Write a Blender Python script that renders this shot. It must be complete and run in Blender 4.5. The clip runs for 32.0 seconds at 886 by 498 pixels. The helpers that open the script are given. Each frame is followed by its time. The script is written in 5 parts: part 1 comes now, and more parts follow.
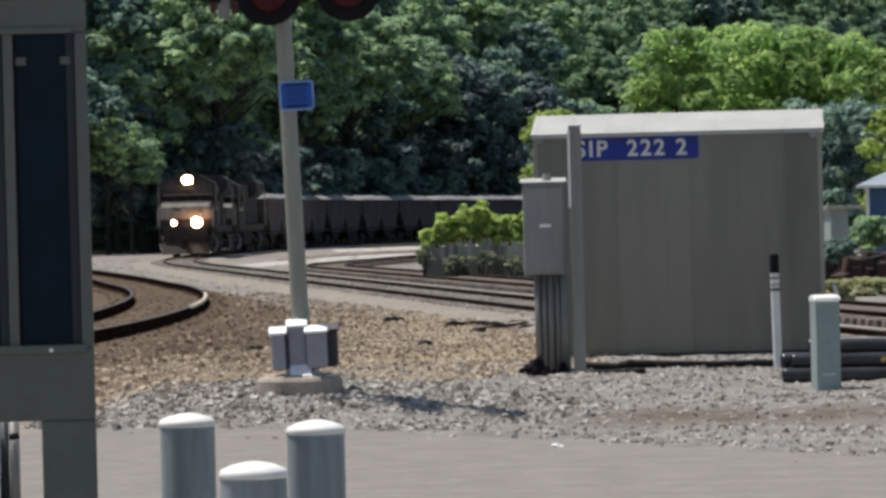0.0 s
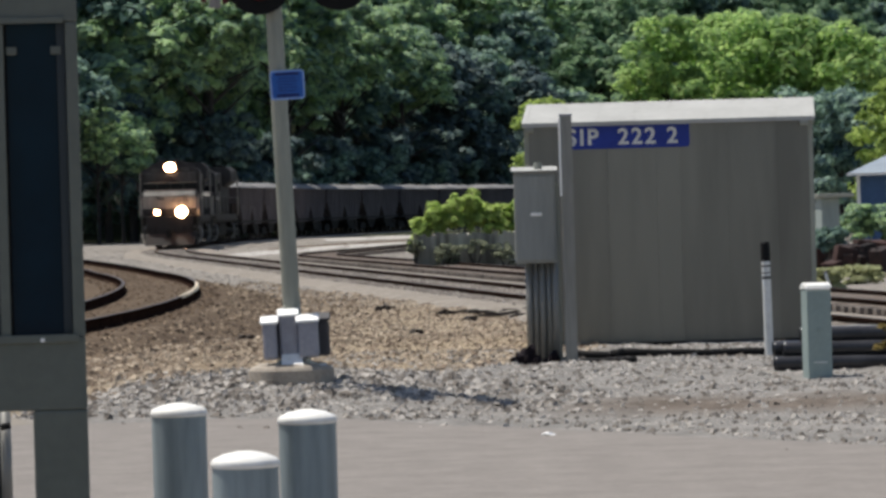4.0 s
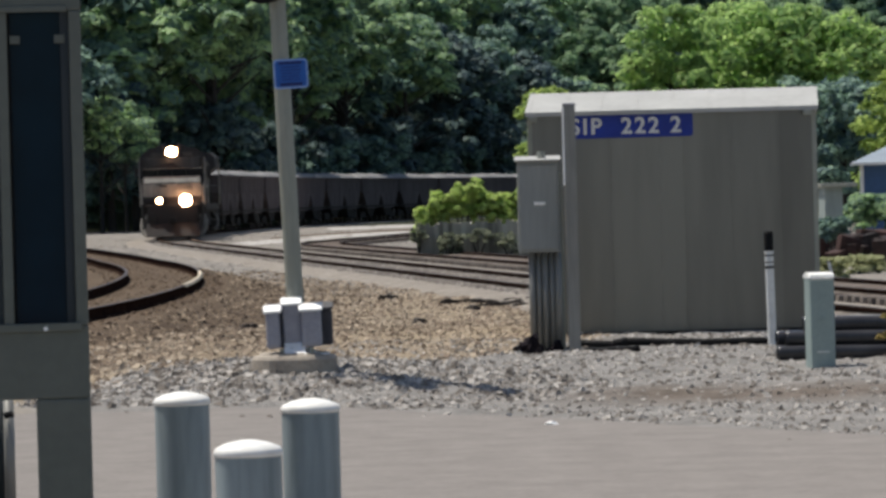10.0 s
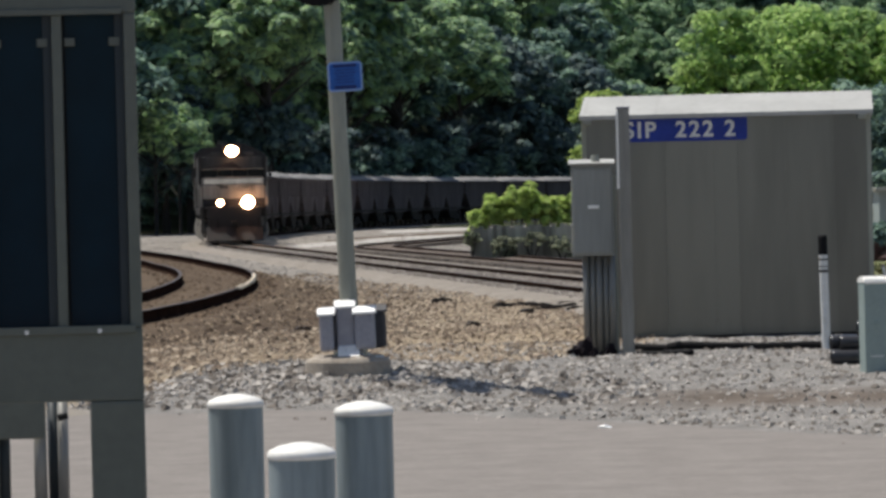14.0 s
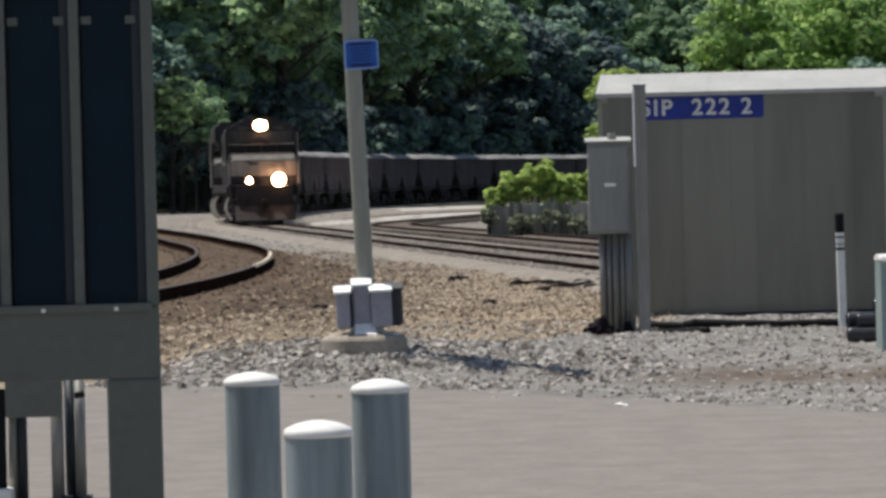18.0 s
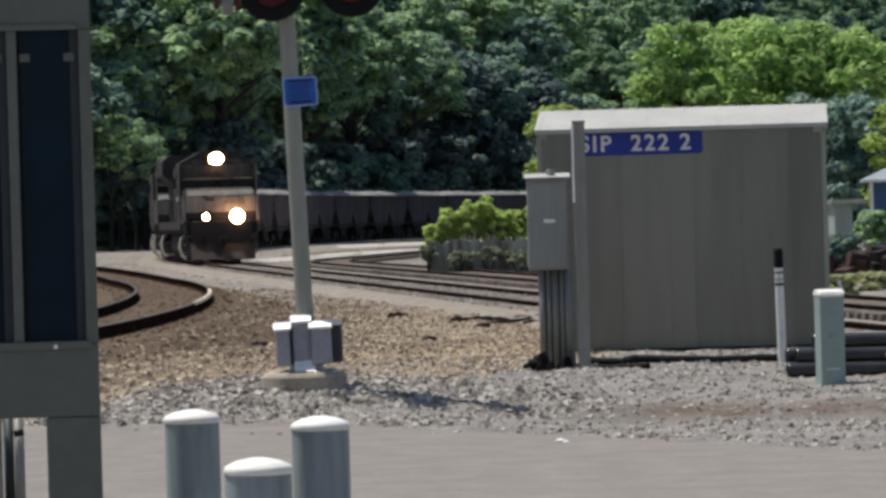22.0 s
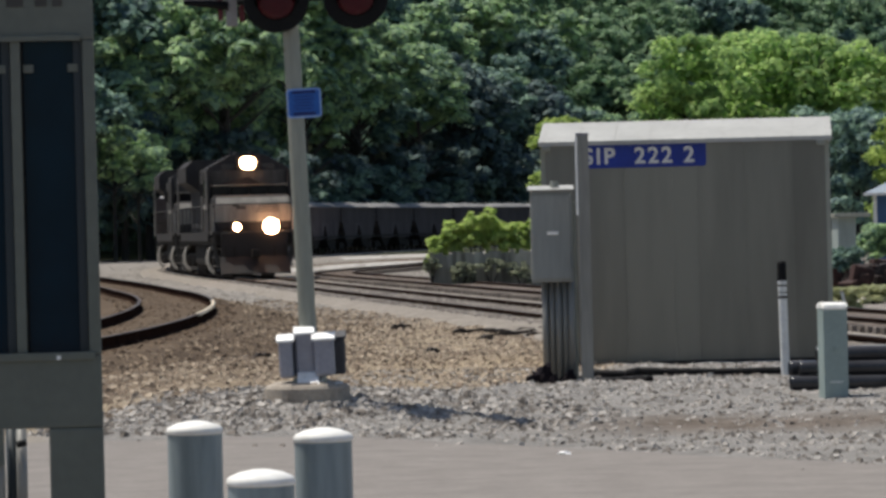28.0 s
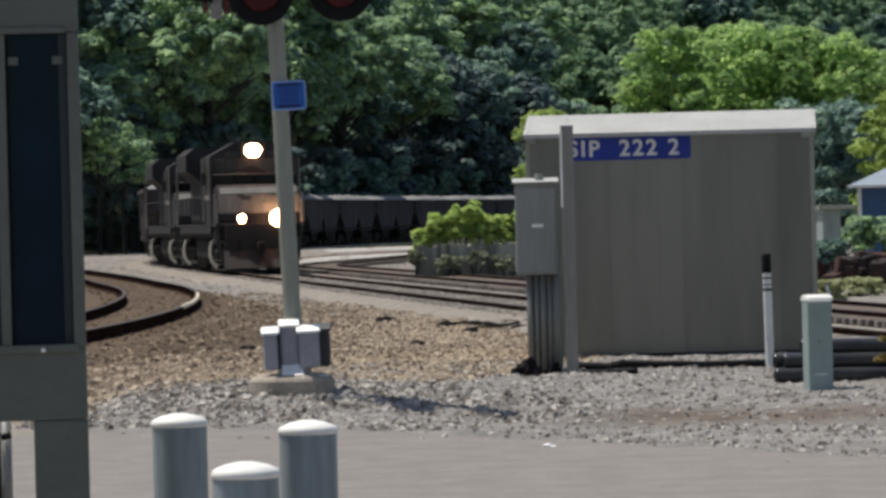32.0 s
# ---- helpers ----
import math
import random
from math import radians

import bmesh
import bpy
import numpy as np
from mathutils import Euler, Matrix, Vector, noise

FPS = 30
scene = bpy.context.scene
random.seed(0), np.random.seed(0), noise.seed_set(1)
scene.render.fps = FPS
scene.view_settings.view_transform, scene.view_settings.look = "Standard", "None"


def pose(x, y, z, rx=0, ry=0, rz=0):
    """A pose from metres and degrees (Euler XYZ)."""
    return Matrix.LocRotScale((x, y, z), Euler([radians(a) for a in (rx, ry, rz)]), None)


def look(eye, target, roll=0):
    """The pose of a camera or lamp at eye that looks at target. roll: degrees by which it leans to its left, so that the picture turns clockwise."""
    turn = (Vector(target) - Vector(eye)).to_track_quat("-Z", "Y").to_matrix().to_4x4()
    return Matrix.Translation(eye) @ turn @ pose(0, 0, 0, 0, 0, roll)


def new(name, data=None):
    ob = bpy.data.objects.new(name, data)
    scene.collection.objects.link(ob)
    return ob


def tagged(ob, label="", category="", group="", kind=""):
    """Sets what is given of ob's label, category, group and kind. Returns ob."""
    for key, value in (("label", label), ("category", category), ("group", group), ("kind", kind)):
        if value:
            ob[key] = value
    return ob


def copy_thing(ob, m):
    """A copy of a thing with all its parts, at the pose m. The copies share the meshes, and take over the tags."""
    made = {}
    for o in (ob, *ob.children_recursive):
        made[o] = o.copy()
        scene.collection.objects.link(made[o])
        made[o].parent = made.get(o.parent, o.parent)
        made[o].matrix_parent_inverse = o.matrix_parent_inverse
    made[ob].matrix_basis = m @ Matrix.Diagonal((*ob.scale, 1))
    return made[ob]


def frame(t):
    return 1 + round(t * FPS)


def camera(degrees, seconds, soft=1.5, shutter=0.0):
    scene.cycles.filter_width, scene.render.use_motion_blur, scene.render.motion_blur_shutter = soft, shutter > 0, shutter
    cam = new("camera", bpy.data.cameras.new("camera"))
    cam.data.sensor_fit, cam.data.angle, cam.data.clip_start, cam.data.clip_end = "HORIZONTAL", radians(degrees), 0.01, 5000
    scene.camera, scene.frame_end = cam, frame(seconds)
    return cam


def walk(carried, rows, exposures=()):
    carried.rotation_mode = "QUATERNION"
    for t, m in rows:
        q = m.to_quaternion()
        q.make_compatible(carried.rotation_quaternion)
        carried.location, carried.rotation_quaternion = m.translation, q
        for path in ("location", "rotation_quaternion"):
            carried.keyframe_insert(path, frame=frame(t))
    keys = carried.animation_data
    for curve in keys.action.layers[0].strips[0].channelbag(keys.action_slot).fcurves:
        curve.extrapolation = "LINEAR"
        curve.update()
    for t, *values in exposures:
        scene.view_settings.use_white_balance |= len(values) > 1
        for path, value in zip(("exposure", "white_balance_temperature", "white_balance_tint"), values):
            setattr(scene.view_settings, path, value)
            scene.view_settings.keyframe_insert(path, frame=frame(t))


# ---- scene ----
# camera: handheld at eye height, long lens, turning only
EYE = (0.0, 0.0, 1.65)
cam = camera(12.5, 32.0, soft=3.2)


def aim(pitch, roll, yaw):
    return pose(*EYE, 90 + pitch, roll, yaw)


walk(cam, [
    (0, aim(-0.409, 1.457, 0.000)),
    (0.5, aim(-0.651, 1.597, 0.082)),
    (1, aim(-0.606, 1.613, -0.064)),
    (1.5, aim(-0.508, 1.654, -0.105)),
    (2, aim(-0.377, 1.703, -0.173)),
    (2.5, aim(-0.308, 1.449, -0.324)),
    (3, aim(-0.478, 1.306, -0.282)),
    (3.5, aim(-0.647, 1.455, -0.220)),
    (4, aim(-0.570, 1.591, -0.126)),
    (4.5, aim(-0.534, 1.575, -0.049)),
    (6.5, aim(-0.656, 1.477, -0.002)),
    (7, aim(-0.993, 1.373, -0.074)),
    (7.5, aim(-0.953, 1.371, -0.049)),
    (8, aim(-0.837, 1.387, -0.145)),
    (8.5, aim(-0.644, 1.492, -0.218)),
    (9, aim(-0.390, 1.489, -0.000)),
    (9.5, aim(-0.486, 1.550, 0.036)),
    (10, aim(-0.723, 1.526, -0.080)),
    (10.5, aim(-0.740, 1.418, -0.070)),
    (11, aim(-0.779, 1.486, -0.015)),
    (11.5, aim(-0.764, 1.388, -0.154)),
    (12, aim(-0.555, 1.317, -0.239)),
    (12.5, aim(-0.499, 1.393, -0.195)),
    (13, aim(-0.483, 1.329, -0.109)),
    (13.5, aim(-0.652, 1.300, 0.269)),
    (14, aim(-0.660, 1.387, 0.684)),
    (14.5, aim(-0.569, 1.515, 0.688)),
    (16.5, aim(-0.427, 1.688, 1.053)),
    (17, aim(-0.496, 1.664, 0.933)),
    (17.5, aim(-0.885, 1.520, 0.845)),
    (18, aim(-0.967, 1.425, 0.916)),
    (18.5, aim(-0.982, 1.484, 0.947)),
    (19, aim(-1.007, 1.547, 0.849)),
    (19.5, aim(-0.984, 1.548, 0.780)),
    (20, aim(-1.003, 1.547, 0.518)),
    (20.5, aim(-0.900, 1.440, 0.264)),
    (21, aim(-0.695, 1.605, 0.172)),
    (21.5, aim(-0.627, 1.570, 0.065)),
    (22, aim(-0.471, 1.608, 0.057)),
    (22.5, aim(-0.379, 1.674, 0.215)),
    (23, aim(-0.311, 1.562, 0.317)),
    (23.5, aim(-0.520, 1.494, 0.356)),
    (24, aim(-0.764, 1.357, 0.348)),
    (24.5, aim(-0.766, 1.443, 0.279)),
    (25, aim(-0.503, 1.551, 0.064)),
    (25.5, aim(-0.269, 1.503, 0.134)),
    (27.5, aim(-0.249, 1.479, 0.254)),
    (28, aim(-0.301, 1.436, 0.106)),
    (28.5, aim(-0.281, 1.446, -0.018)),
    (29, aim(-0.241, 1.603, -0.049)),
    (29.5, aim(-0.162, 1.700, -0.164)),
    (30, aim(-0.259, 1.618, -0.263)),
    (30.5, aim(-0.304, 1.604, -0.217)),
    (31, aim(-0.353, 1.498, -0.161)),
    (31.5, aim(-0.364, 1.369, -0.149)),
    (32, aim(-0.413, 1.447, -0.110)),
], exposures=[(0, 0.10), (6, 0.06), (13, 0.01), (19, 0.02), (25, -0.01), (32, -0.03)])

# ---- light ----
SUN_EL, SUN_AZ = radians(69), radians(-63)
world = bpy.data.worlds.new("sky")
scene.world = world
world.use_nodes = True
wn = world.node_tree
sky = wn.nodes.new("ShaderNodeTexSky")
sky.sky_type, sky.sun_disc = "NISHITA", False
sky.sun_elevation, sky.sun_rotation = SUN_EL, SUN_AZ
wn.links.new(sky.outputs["Color"], wn.nodes["Background"].inputs["Color"])
wn.nodes["Background"].inputs["Strength"].default_value = 0.088
sun = new("sun", bpy.data.lights.new("sun", "SUN"))
sun.data.energy, sun.data.angle, sun.data.color = 4.55, radians(0.53), (1.0, 0.955, 0.87)
to_sun = Vector((math.sin(SUN_AZ) * math.cos(SUN_EL), math.cos(SUN_AZ) * math.cos(SUN_EL), math.sin(SUN_EL)))
sun.matrix_world = look(to_sun * 100, (0, 0, 0))
scene.view_settings.exposure = 0.05

# ---- materials ----


def mat(name, a, b=None, rough=0.7, metal=0.0, big=1.5, fine=25.0, bump=0.2, dist=0.02, streak=False, glow=None, trans=0.0, island=0.0, per_object=0.0, spec=0.4):
    """A surface of two tones, mixed at two scales, with fine relief."""
    m = bpy.data.materials.new(name)
    m.use_nodes = True
    nt = m.node_tree
    bs = nt.nodes["Principled BSDF"]
    b = b or tuple(c * 0.72 for c in a)
    tc = nt.nodes.new("ShaderNodeTexCoord")
    src = tc.outputs["Object"]
    if streak:
        mp = nt.nodes.new("ShaderNodeMapping")
        mp.inputs["Scale"].default_value = (1, 1, 0.12)
        nt.links.new(src, mp.inputs["Vector"])
        src = mp.outputs["Vector"]
    n1 = nt.nodes.new("ShaderNodeTexNoise")
    n1.inputs["Scale"].default_value, n1.inputs["Detail"].default_value, n1.inputs["Roughness"].default_value = big, 6, 0.65
    n2 = nt.nodes.new("ShaderNodeTexNoise")
    n2.inputs["Scale"].default_value, n2.inputs["Detail"].default_value = fine, 4
    nt.links.new(src, n1.inputs["Vector"])
    nt.links.new(src, n2.inputs["Vector"])
    add = nt.nodes.new("ShaderNodeMath")
    add.operation = "MULTIPLY_ADD"
    add.inputs[1].default_value, add.inputs[2].default_value = 0.5, -0.25
    nt.links.new(n2.outputs["Fac"], add.inputs[0])
    s = nt.nodes.new("ShaderNodeMath")
    s.operation = "ADD"
    nt.links.new(n1.outputs["Fac"], s.inputs[0])
    nt.links.new(add.outputs[0], s.inputs[1])
    last = s.outputs[0]
    if island or per_object:
        rnd = nt.nodes.new("ShaderNodeNewGeometry").outputs["Random Per Island"] if island else nt.nodes.new("ShaderNodeObjectInfo").outputs["Random"]
        k = nt.nodes.new("ShaderNodeMath")
        k.operation = "MULTIPLY_ADD"
        k.inputs[1].default_value, k.inputs[2].default_value = (island or per_object), -(island or per_object) / 2
        nt.links.new(rnd, k.inputs[0])
        s2 = nt.nodes.new("ShaderNodeMath")
        s2.operation = "ADD"
        nt.links.new(last, s2.inputs[0])
        nt.links.new(k.outputs[0], s2.inputs[1])
        last = s2.outputs[0]
    rp = nt.nodes.new("ShaderNodeValToRGB")
    rp.color_ramp.elements[0].position, rp.color_ramp.elements[1].position = 0.3, 0.7
    rp.color_ramp.elements[0].color, rp.color_ramp.elements[1].color = (*b, 1), (*a, 1)
    nt.links.new(last, rp.inputs["Fac"])
    nt.links.new(rp.outputs["Color"], bs.inputs["Base Color"])
    bs.inputs["Roughness"].default_value, bs.inputs["Metallic"].default_value = rough, metal
    bs.inputs["Specular IOR Level"].default_value = spec
    if bump:
        bp = nt.nodes.new("ShaderNodeBump")
        bp.inputs["Strength"].default_value, bp.inputs["Distance"].default_value = bump, dist
        nt.links.new(n2.outputs["Fac"], bp.inputs["Height"])
        nt.links.new(bp.outputs["Normal"], bs.inputs["Normal"])
    if glow:
        bs.inputs["Emission Color"].default_value, bs.inputs["Emission Strength"].default_value = (*glow[:3], 1), glow[3]
    if trans:
        tl = nt.nodes.new("ShaderNodeBsdfTranslucent")
        mx = nt.nodes.new("ShaderNodeMixShader")
        mx.inputs[0].default_value = trans
        nt.links.new(rp.outputs["Color"], tl.inputs["Color"])
        nt.links.new(bs.outputs[0], mx.inputs[1])
        nt.links.new(tl.outputs[0], mx.inputs[2])
        nt.links.new(mx.outputs[0], nt.nodes["Material Output"].inputs["Surface"])
    return m


M = dict(
    asphalt=mat("worn_asphalt", (0.254, 0.231, 0.213), (0.196, 0.177, 0.163), rough=0.95, big=2.5, fine=25, bump=0.4, dist=0.01, spec=0.08),
    stone=mat("crushed_stone", (0.47, 0.435, 0.395), (0.18, 0.157, 0.135), rough=0.9, big=3, fine=30, island=0.9, bump=0.2, spec=0.08),
    tan_stone=mat("tan_stone", (0.47, 0.385, 0.29), (0.22, 0.168, 0.125), rough=0.9, big=3, fine=30, island=0.9, bump=0.2, spec=0.08),
    spur_stone=mat("brown_ballast_stone", (0.20, 0.145, 0.10), (0.08, 0.057, 0.042), rough=0.9, big=3, fine=30, island=0.8, bump=0.2, spec=0.08),
    bank_stone=mat("brown_tan_stone", (0.36, 0.28, 0.20), (0.10, 0.074, 0.055), rough=0.9, big=3, fine=30, island=0.9, bump=0.2, spec=0.08),
    dust=mat("dusty_hard_standing", (0.50, 0.475, 0.44), (0.36, 0.335, 0.31), rough=0.95, big=0.4, fine=6, bump=0.4, spec=0.05),
    bed=mat("brown_ballast", (0.150, 0.112, 0.08), (0.07, 0.051, 0.037), rough=0.95, big=1.0, fine=9, bump=0.9, dist=0.05, spec=0.05),
    pale_stone=mat("pale_ballast_stone", (0.40, 0.365, 0.325), (0.24, 0.215, 0.19), rough=0.9, big=3, fine=30, island=0.8, bump=0.2, spec=0.08),
    pale_bed=mat("pale_dusty_ballast", (0.34, 0.305, 0.265), (0.19, 0.165, 0.14), rough=0.95, big=2.0, fine=12, bump=0.9, dist=0.05, spec=0.05),
    rail=mat("rusty_rail_steel", (0.042, 0.024, 0.018), (0.016, 0.010, 0.008), rough=1.0, spec=0.0, big=2, fine=40),
    # pale warm colour that stands for a glint on the rail
    glintsteel=mat("painted_glint_steel", (0.92, 0.80, 0.60), (0.62, 0.50, 0.34), rough=0.4, metal=0.0, big=1.5, fine=12, bump=0.02),
    side_bed=mat("dark_fouled_ballast", (0.20, 0.165, 0.14), (0.07, 0.054, 0.045), rough=0.95, big=1.6, fine=7, bump=0.9, dist=0.06, spec=0.05),
    railhead=mat("polished_rail_head", (0.11, 0.085, 0.07), (0.06, 0.045, 0.036), rough=0.5, metal=0.5, big=2, fine=40, bump=0.05),
    tie=mat("weathered_tie_wood", (0.19, 0.16, 0.135), (0.10, 0.082, 0.068), rough=0.9, big=3, fine=40, per_object=0.5),
    alu=mat("weathered_aluminium", (0.222, 0.216, 0.200), (0.150, 0.146, 0.136), rough=0.28, metal=0.8, big=0.5, fine=5, bump=0.04, streak=True, per_object=0.45),
    roof=mat("pale_metal_roof", (0.47, 0.465, 0.44), (0.37, 0.365, 0.345), rough=0.6, metal=0.1, big=1.2, fine=14, bump=0.05),
    galv=mat("galvanised_steel", (0.355, 0.36, 0.305), (0.245, 0.25, 0.215), rough=0.5, metal=0.3, big=2, fine=25, bump=0.05, streak=True),
    postgalv=mat("grey_galvanised_post", (0.31, 0.30, 0.275), (0.20, 0.195, 0.18), rough=0.5, metal=0.3, big=2, fine=25, bump=0.05, streak=True),
    shadepod=mat("shade_grey_pod_paint", (0.075, 0.073, 0.08), (0.045, 0.044, 0.05), rough=0.6, big=4, fine=30, bump=0.08),
    sunwhite=mat("bright_sunlit_white", (0.95, 0.94, 0.92), (0.84, 0.83, 0.80), rough=0.45, metal=0.15, big=6, fine=40, bump=0.05),
    silver=mat("silver_painted_iron", (0.36, 0.36, 0.41), (0.26, 0.26, 0.30), rough=0.5, metal=0.25, big=4, fine=40, bump=0.1),
    concrete=mat("pale_concrete", (0.44, 0.385, 0.32), (0.26, 0.22, 0.18), rough=0.9, big=3, fine=40),
    blue=mat("blue_sign_enamel", (0.010, 0.036, 0.30), (0.007, 0.024, 0.22), rough=0.4, big=4, fine=30, bump=0),
    blue2=mat("blue_notice_enamel", (0.012, 0.105, 0.42), (0.01, 0.08, 0.34), rough=0.4, big=8, fine=30, bump=0),
    navy=mat("navy_lettering", (0.005, 0.018, 0.13), (0.004, 0.014, 0.10), rough=0.5, big=8, fine=30, bump=0),
    blue3=mat("pale_blue_enamel", (0.30, 0.46, 0.80), (0.24, 0.38, 0.72), rough=0.4, big=8, fine=30, bump=0),
    dullwhite=mat("grimy_shaded_white_paint", (0.34, 0.32, 0.31), (0.22, 0.20, 0.19), rough=0.6, big=5, fine=30, bump=0.05),
    white=mat("white_paint", (0.78, 0.78, 0.76), (0.6, 0.6, 0.58), rough=0.5, big=5, fine=40, bump=0.05),
    cap=mat("sunlit_white_cap", (0.90, 0.885, 0.85), (0.76, 0.74, 0.69), rough=0.6, big=6, fine=50, bump=0.05),
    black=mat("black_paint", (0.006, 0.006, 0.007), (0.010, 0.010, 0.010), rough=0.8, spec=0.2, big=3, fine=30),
    hose=mat("black_rubber_hose", (0.008, 0.008, 0.009), (0.014, 0.013, 0.013), rough=0.7, spec=0.15, big=3, fine=30, bump=0.05),
    asphaltlump=mat("dark_broken_asphalt", (0.020, 0.015, 0.019), (0.010, 0.008, 0.010), rough=0.9, spec=0.1, big=8, fine=40, bump=0.3),
    rubber=mat("black_plastic_pipe", (0.026, 0.026, 0.030), (0.05, 0.05, 0.055), rough=0.28, big=3, fine=30, bump=0.05),
    red=mat("dark_red_lens", (0.06, 0.006, 0.012), (0.04, 0.004, 0.008), rough=0.3, spec=0.2, big=5, fine=30, bump=0),
    redpaint=mat("red_reflective_paint", (0.12, 0.014, 0.016), (0.08, 0.010, 0.012), rough=0.5, big=5, fine=30, bump=0),
    bollard=mat("grey_green_bollard_paint", (0.33, 0.385, 0.40), (0.18, 0.22, 0.235), rough=0.5, big=7, fine=25, bump=0.08, streak=True),
    pedestal=mat("pale_green_pedestal_paint", (0.32, 0.385, 0.365), (0.26, 0.32, 0.30), rough=0.55, big=2, fine=25, bump=0.05),
    booth=mat("grey_green_kiosk_paint", (0.136, 0.147, 0.125), (0.106, 0.115, 0.098), rough=0.55, big=1.5, fine=25, bump=0.05),
    darktrim=mat("dark_window_trim", (0.030, 0.040, 0.046), (0.018, 0.026, 0.032), rough=0.5, big=3, fine=25, bump=0.03, streak=True),
    cabinet=mat("light_grey_cabinet_paint", (0.30, 0.31, 0.30), (0.23, 0.24, 0.23), rough=0.5, big=2, fine=25, bump=0.04, streak=True),
    glass=mat("dark_tinted_glass", (0.003, 0.018, 0.034), (0.002, 0.013, 0.025), rough=0.12, big=2, fine=10, bump=0.0, spec=0.12),
    cabglass=mat("grimy_dark_cab_glass", (0.008, 0.008, 0.010), (0.012, 0.011, 0.011), rough=0.2, big=2, fine=10, bump=0.0, spec=0.2),
    loco=mat("black_locomotive_paint", (0.032, 0.030, 0.031), (0.055, 0.050, 0.047), rough=0.75, spec=0.12, big=1.2, fine=14, bump=0.08, streak=True),
    locogrey=mat("dusty_grey_panel", (0.095, 0.092, 0.085), (0.05, 0.048, 0.045), rough=0.8, spec=0.15, big=1.2, fine=14, bump=0.08, streak=True),
    locowhite=mat("worn_white_stripe", (0.30, 0.275, 0.24), (0.15, 0.138, 0.12), rough=0.55, big=2, fine=18, bump=0.08, streak=True),
    locored=mat("grimy_red_brown_pilot", (0.022, 0.016, 0.014), (0.014, 0.012, 0.011), rough=0.7, big=2, fine=18, bump=0.1),
    under=mat("grimy_underframe", (0.03, 0.026, 0.023), (0.016, 0.014, 0.013), rough=0.85, spec=0.12, big=2, fine=18, bump=0.2),
    lamp=mat("lit_headlamp_lens", (0.9, 0.8, 0.65), rough=0.3, bump=0, glow=(1.0, 0.52, 0.26, 50.0)),
    wagon=mat("dusty_brown_wagon_paint", (0.110, 0.092, 0.094), (0.072, 0.060, 0.062), rough=0.85, spec=0.12, big=0.7, fine=10, bump=0.1, streak=True),
    coal=mat("dusty_coal", (0.27, 0.265, 0.26), (0.15, 0.145, 0.145), rough=0.9, big=1.2, fine=6, bump=0.6, dist=0.1),
    steelwheel=mat("worn_wheel_steel", (0.12, 0.10, 0.09), (0.06, 0.05, 0.045), rough=0.5, metal=0.5, big=2, fine=20),
    bark=mat("grey_brown_bark", (0.045, 0.040, 0.035), (0.022, 0.020, 0.018), rough=0.9, big=2, fine=12, bump=0.5, streak=True),
    # blue in the dark tones of leaf, leaf2 and leaf7 stands in for haze
    leaf=mat("mid_green_leaf", (0.50, 0.675, 0.325), (0.155, 0.25, 0.20), rough=0.6, big=0.25, fine=2, bump=0, trans=0.46, island=0.48, spec=0.28),
    leaf2=mat("dark_green_leaf", (0.275, 0.41, 0.285), (0.085, 0.15, 0.155), rough=0.6, big=0.25, fine=2, bump=0, trans=0.32, island=0.48, spec=0.28),
    leaf3=mat("bright_green_leaf", (0.52, 0.69, 0.25), (0.22, 0.36, 0.135), rough=0.65, big=0.25, fine=2, bump=0, trans=0.6, island=0.7, spec=0.2),
    leaf5=mat("pale_green_leaf", (0.38, 0.53, 0.31), (0.14, 0.235, 0.15), rough=0.55, big=0.25, fine=2, bump=0, trans=0.55, island=0.7, spec=0.2),
    leaf6=mat("fresh_green_leaf", (0.45, 0.57, 0.15), (0.21, 0.31, 0.085), rough=0.65, big=0.4, fine=3, bump=0, trans=0.45, island=0.7, spec=0.2),
    leaf4=mat("yellow_green_leaf", (0.66, 0.78, 0.26), (0.34, 0.46, 0.14), rough=0.65, big=0.5, fine=3, bump=0, trans=0.5, island=0.7, spec=0.2),
    ivy=mat("dull_green_bramble", (0.33, 0.35, 0.235), (0.13, 0.145, 0.10), rough=0.7, bump=0, trans=0.3, island=0.8, spec=0.15),
    # leaf colour darkened to stand in for shade inside the wood
    leaf7=mat("shade_dark_leaf", (0.155, 0.225, 0.19), (0.055, 0.092, 0.105), rough=0.6, big=0.25, fine=2, bump=0, trans=0.22, island=0.6, spec=0.28),
    housewall=mat("blue_house_siding", (0.07, 0.13, 0.25), (0.055, 0.105, 0.20), rough=0.7, big=1.0, fine=8, bump=0.05),
    houseroof=mat("pale_blue_grey_roofing", (0.28, 0.33, 0.38), (0.22, 0.26, 0.31), rough=0.7, big=1.0, fine=8),
    shed=mat("pale_green_shed_paint", (0.32, 0.37, 0.35), (0.25, 0.29, 0.275), rough=0.7, big=1.0, fine=8, streak=True),
    fence=mat("weathered_grey_boards", (0.37, 0.36, 0.305), (0.135, 0.13, 0.108), rough=0.9, big=1.5, fine=10, streak=True, per_object=0.5),
    oldwood=mat("charred_old_timber", (0.055, 0.042, 0.034), (0.025, 0.02, 0.017), rough=0.9, big=3, fine=20, bump=0.5),
    rust=mat("rusty_scrap", (0.06, 0.028, 0.022), (0.02, 0.014, 0.012), rough=0.85, big=3, fine=12, per_object=0.6),
    weed=mat("pale_weed", (0.56, 0.57, 0.33), (0.32, 0.34, 0.18), rough=0.8, bump=0, trans=0.4, island=0.8, spec=0.1),
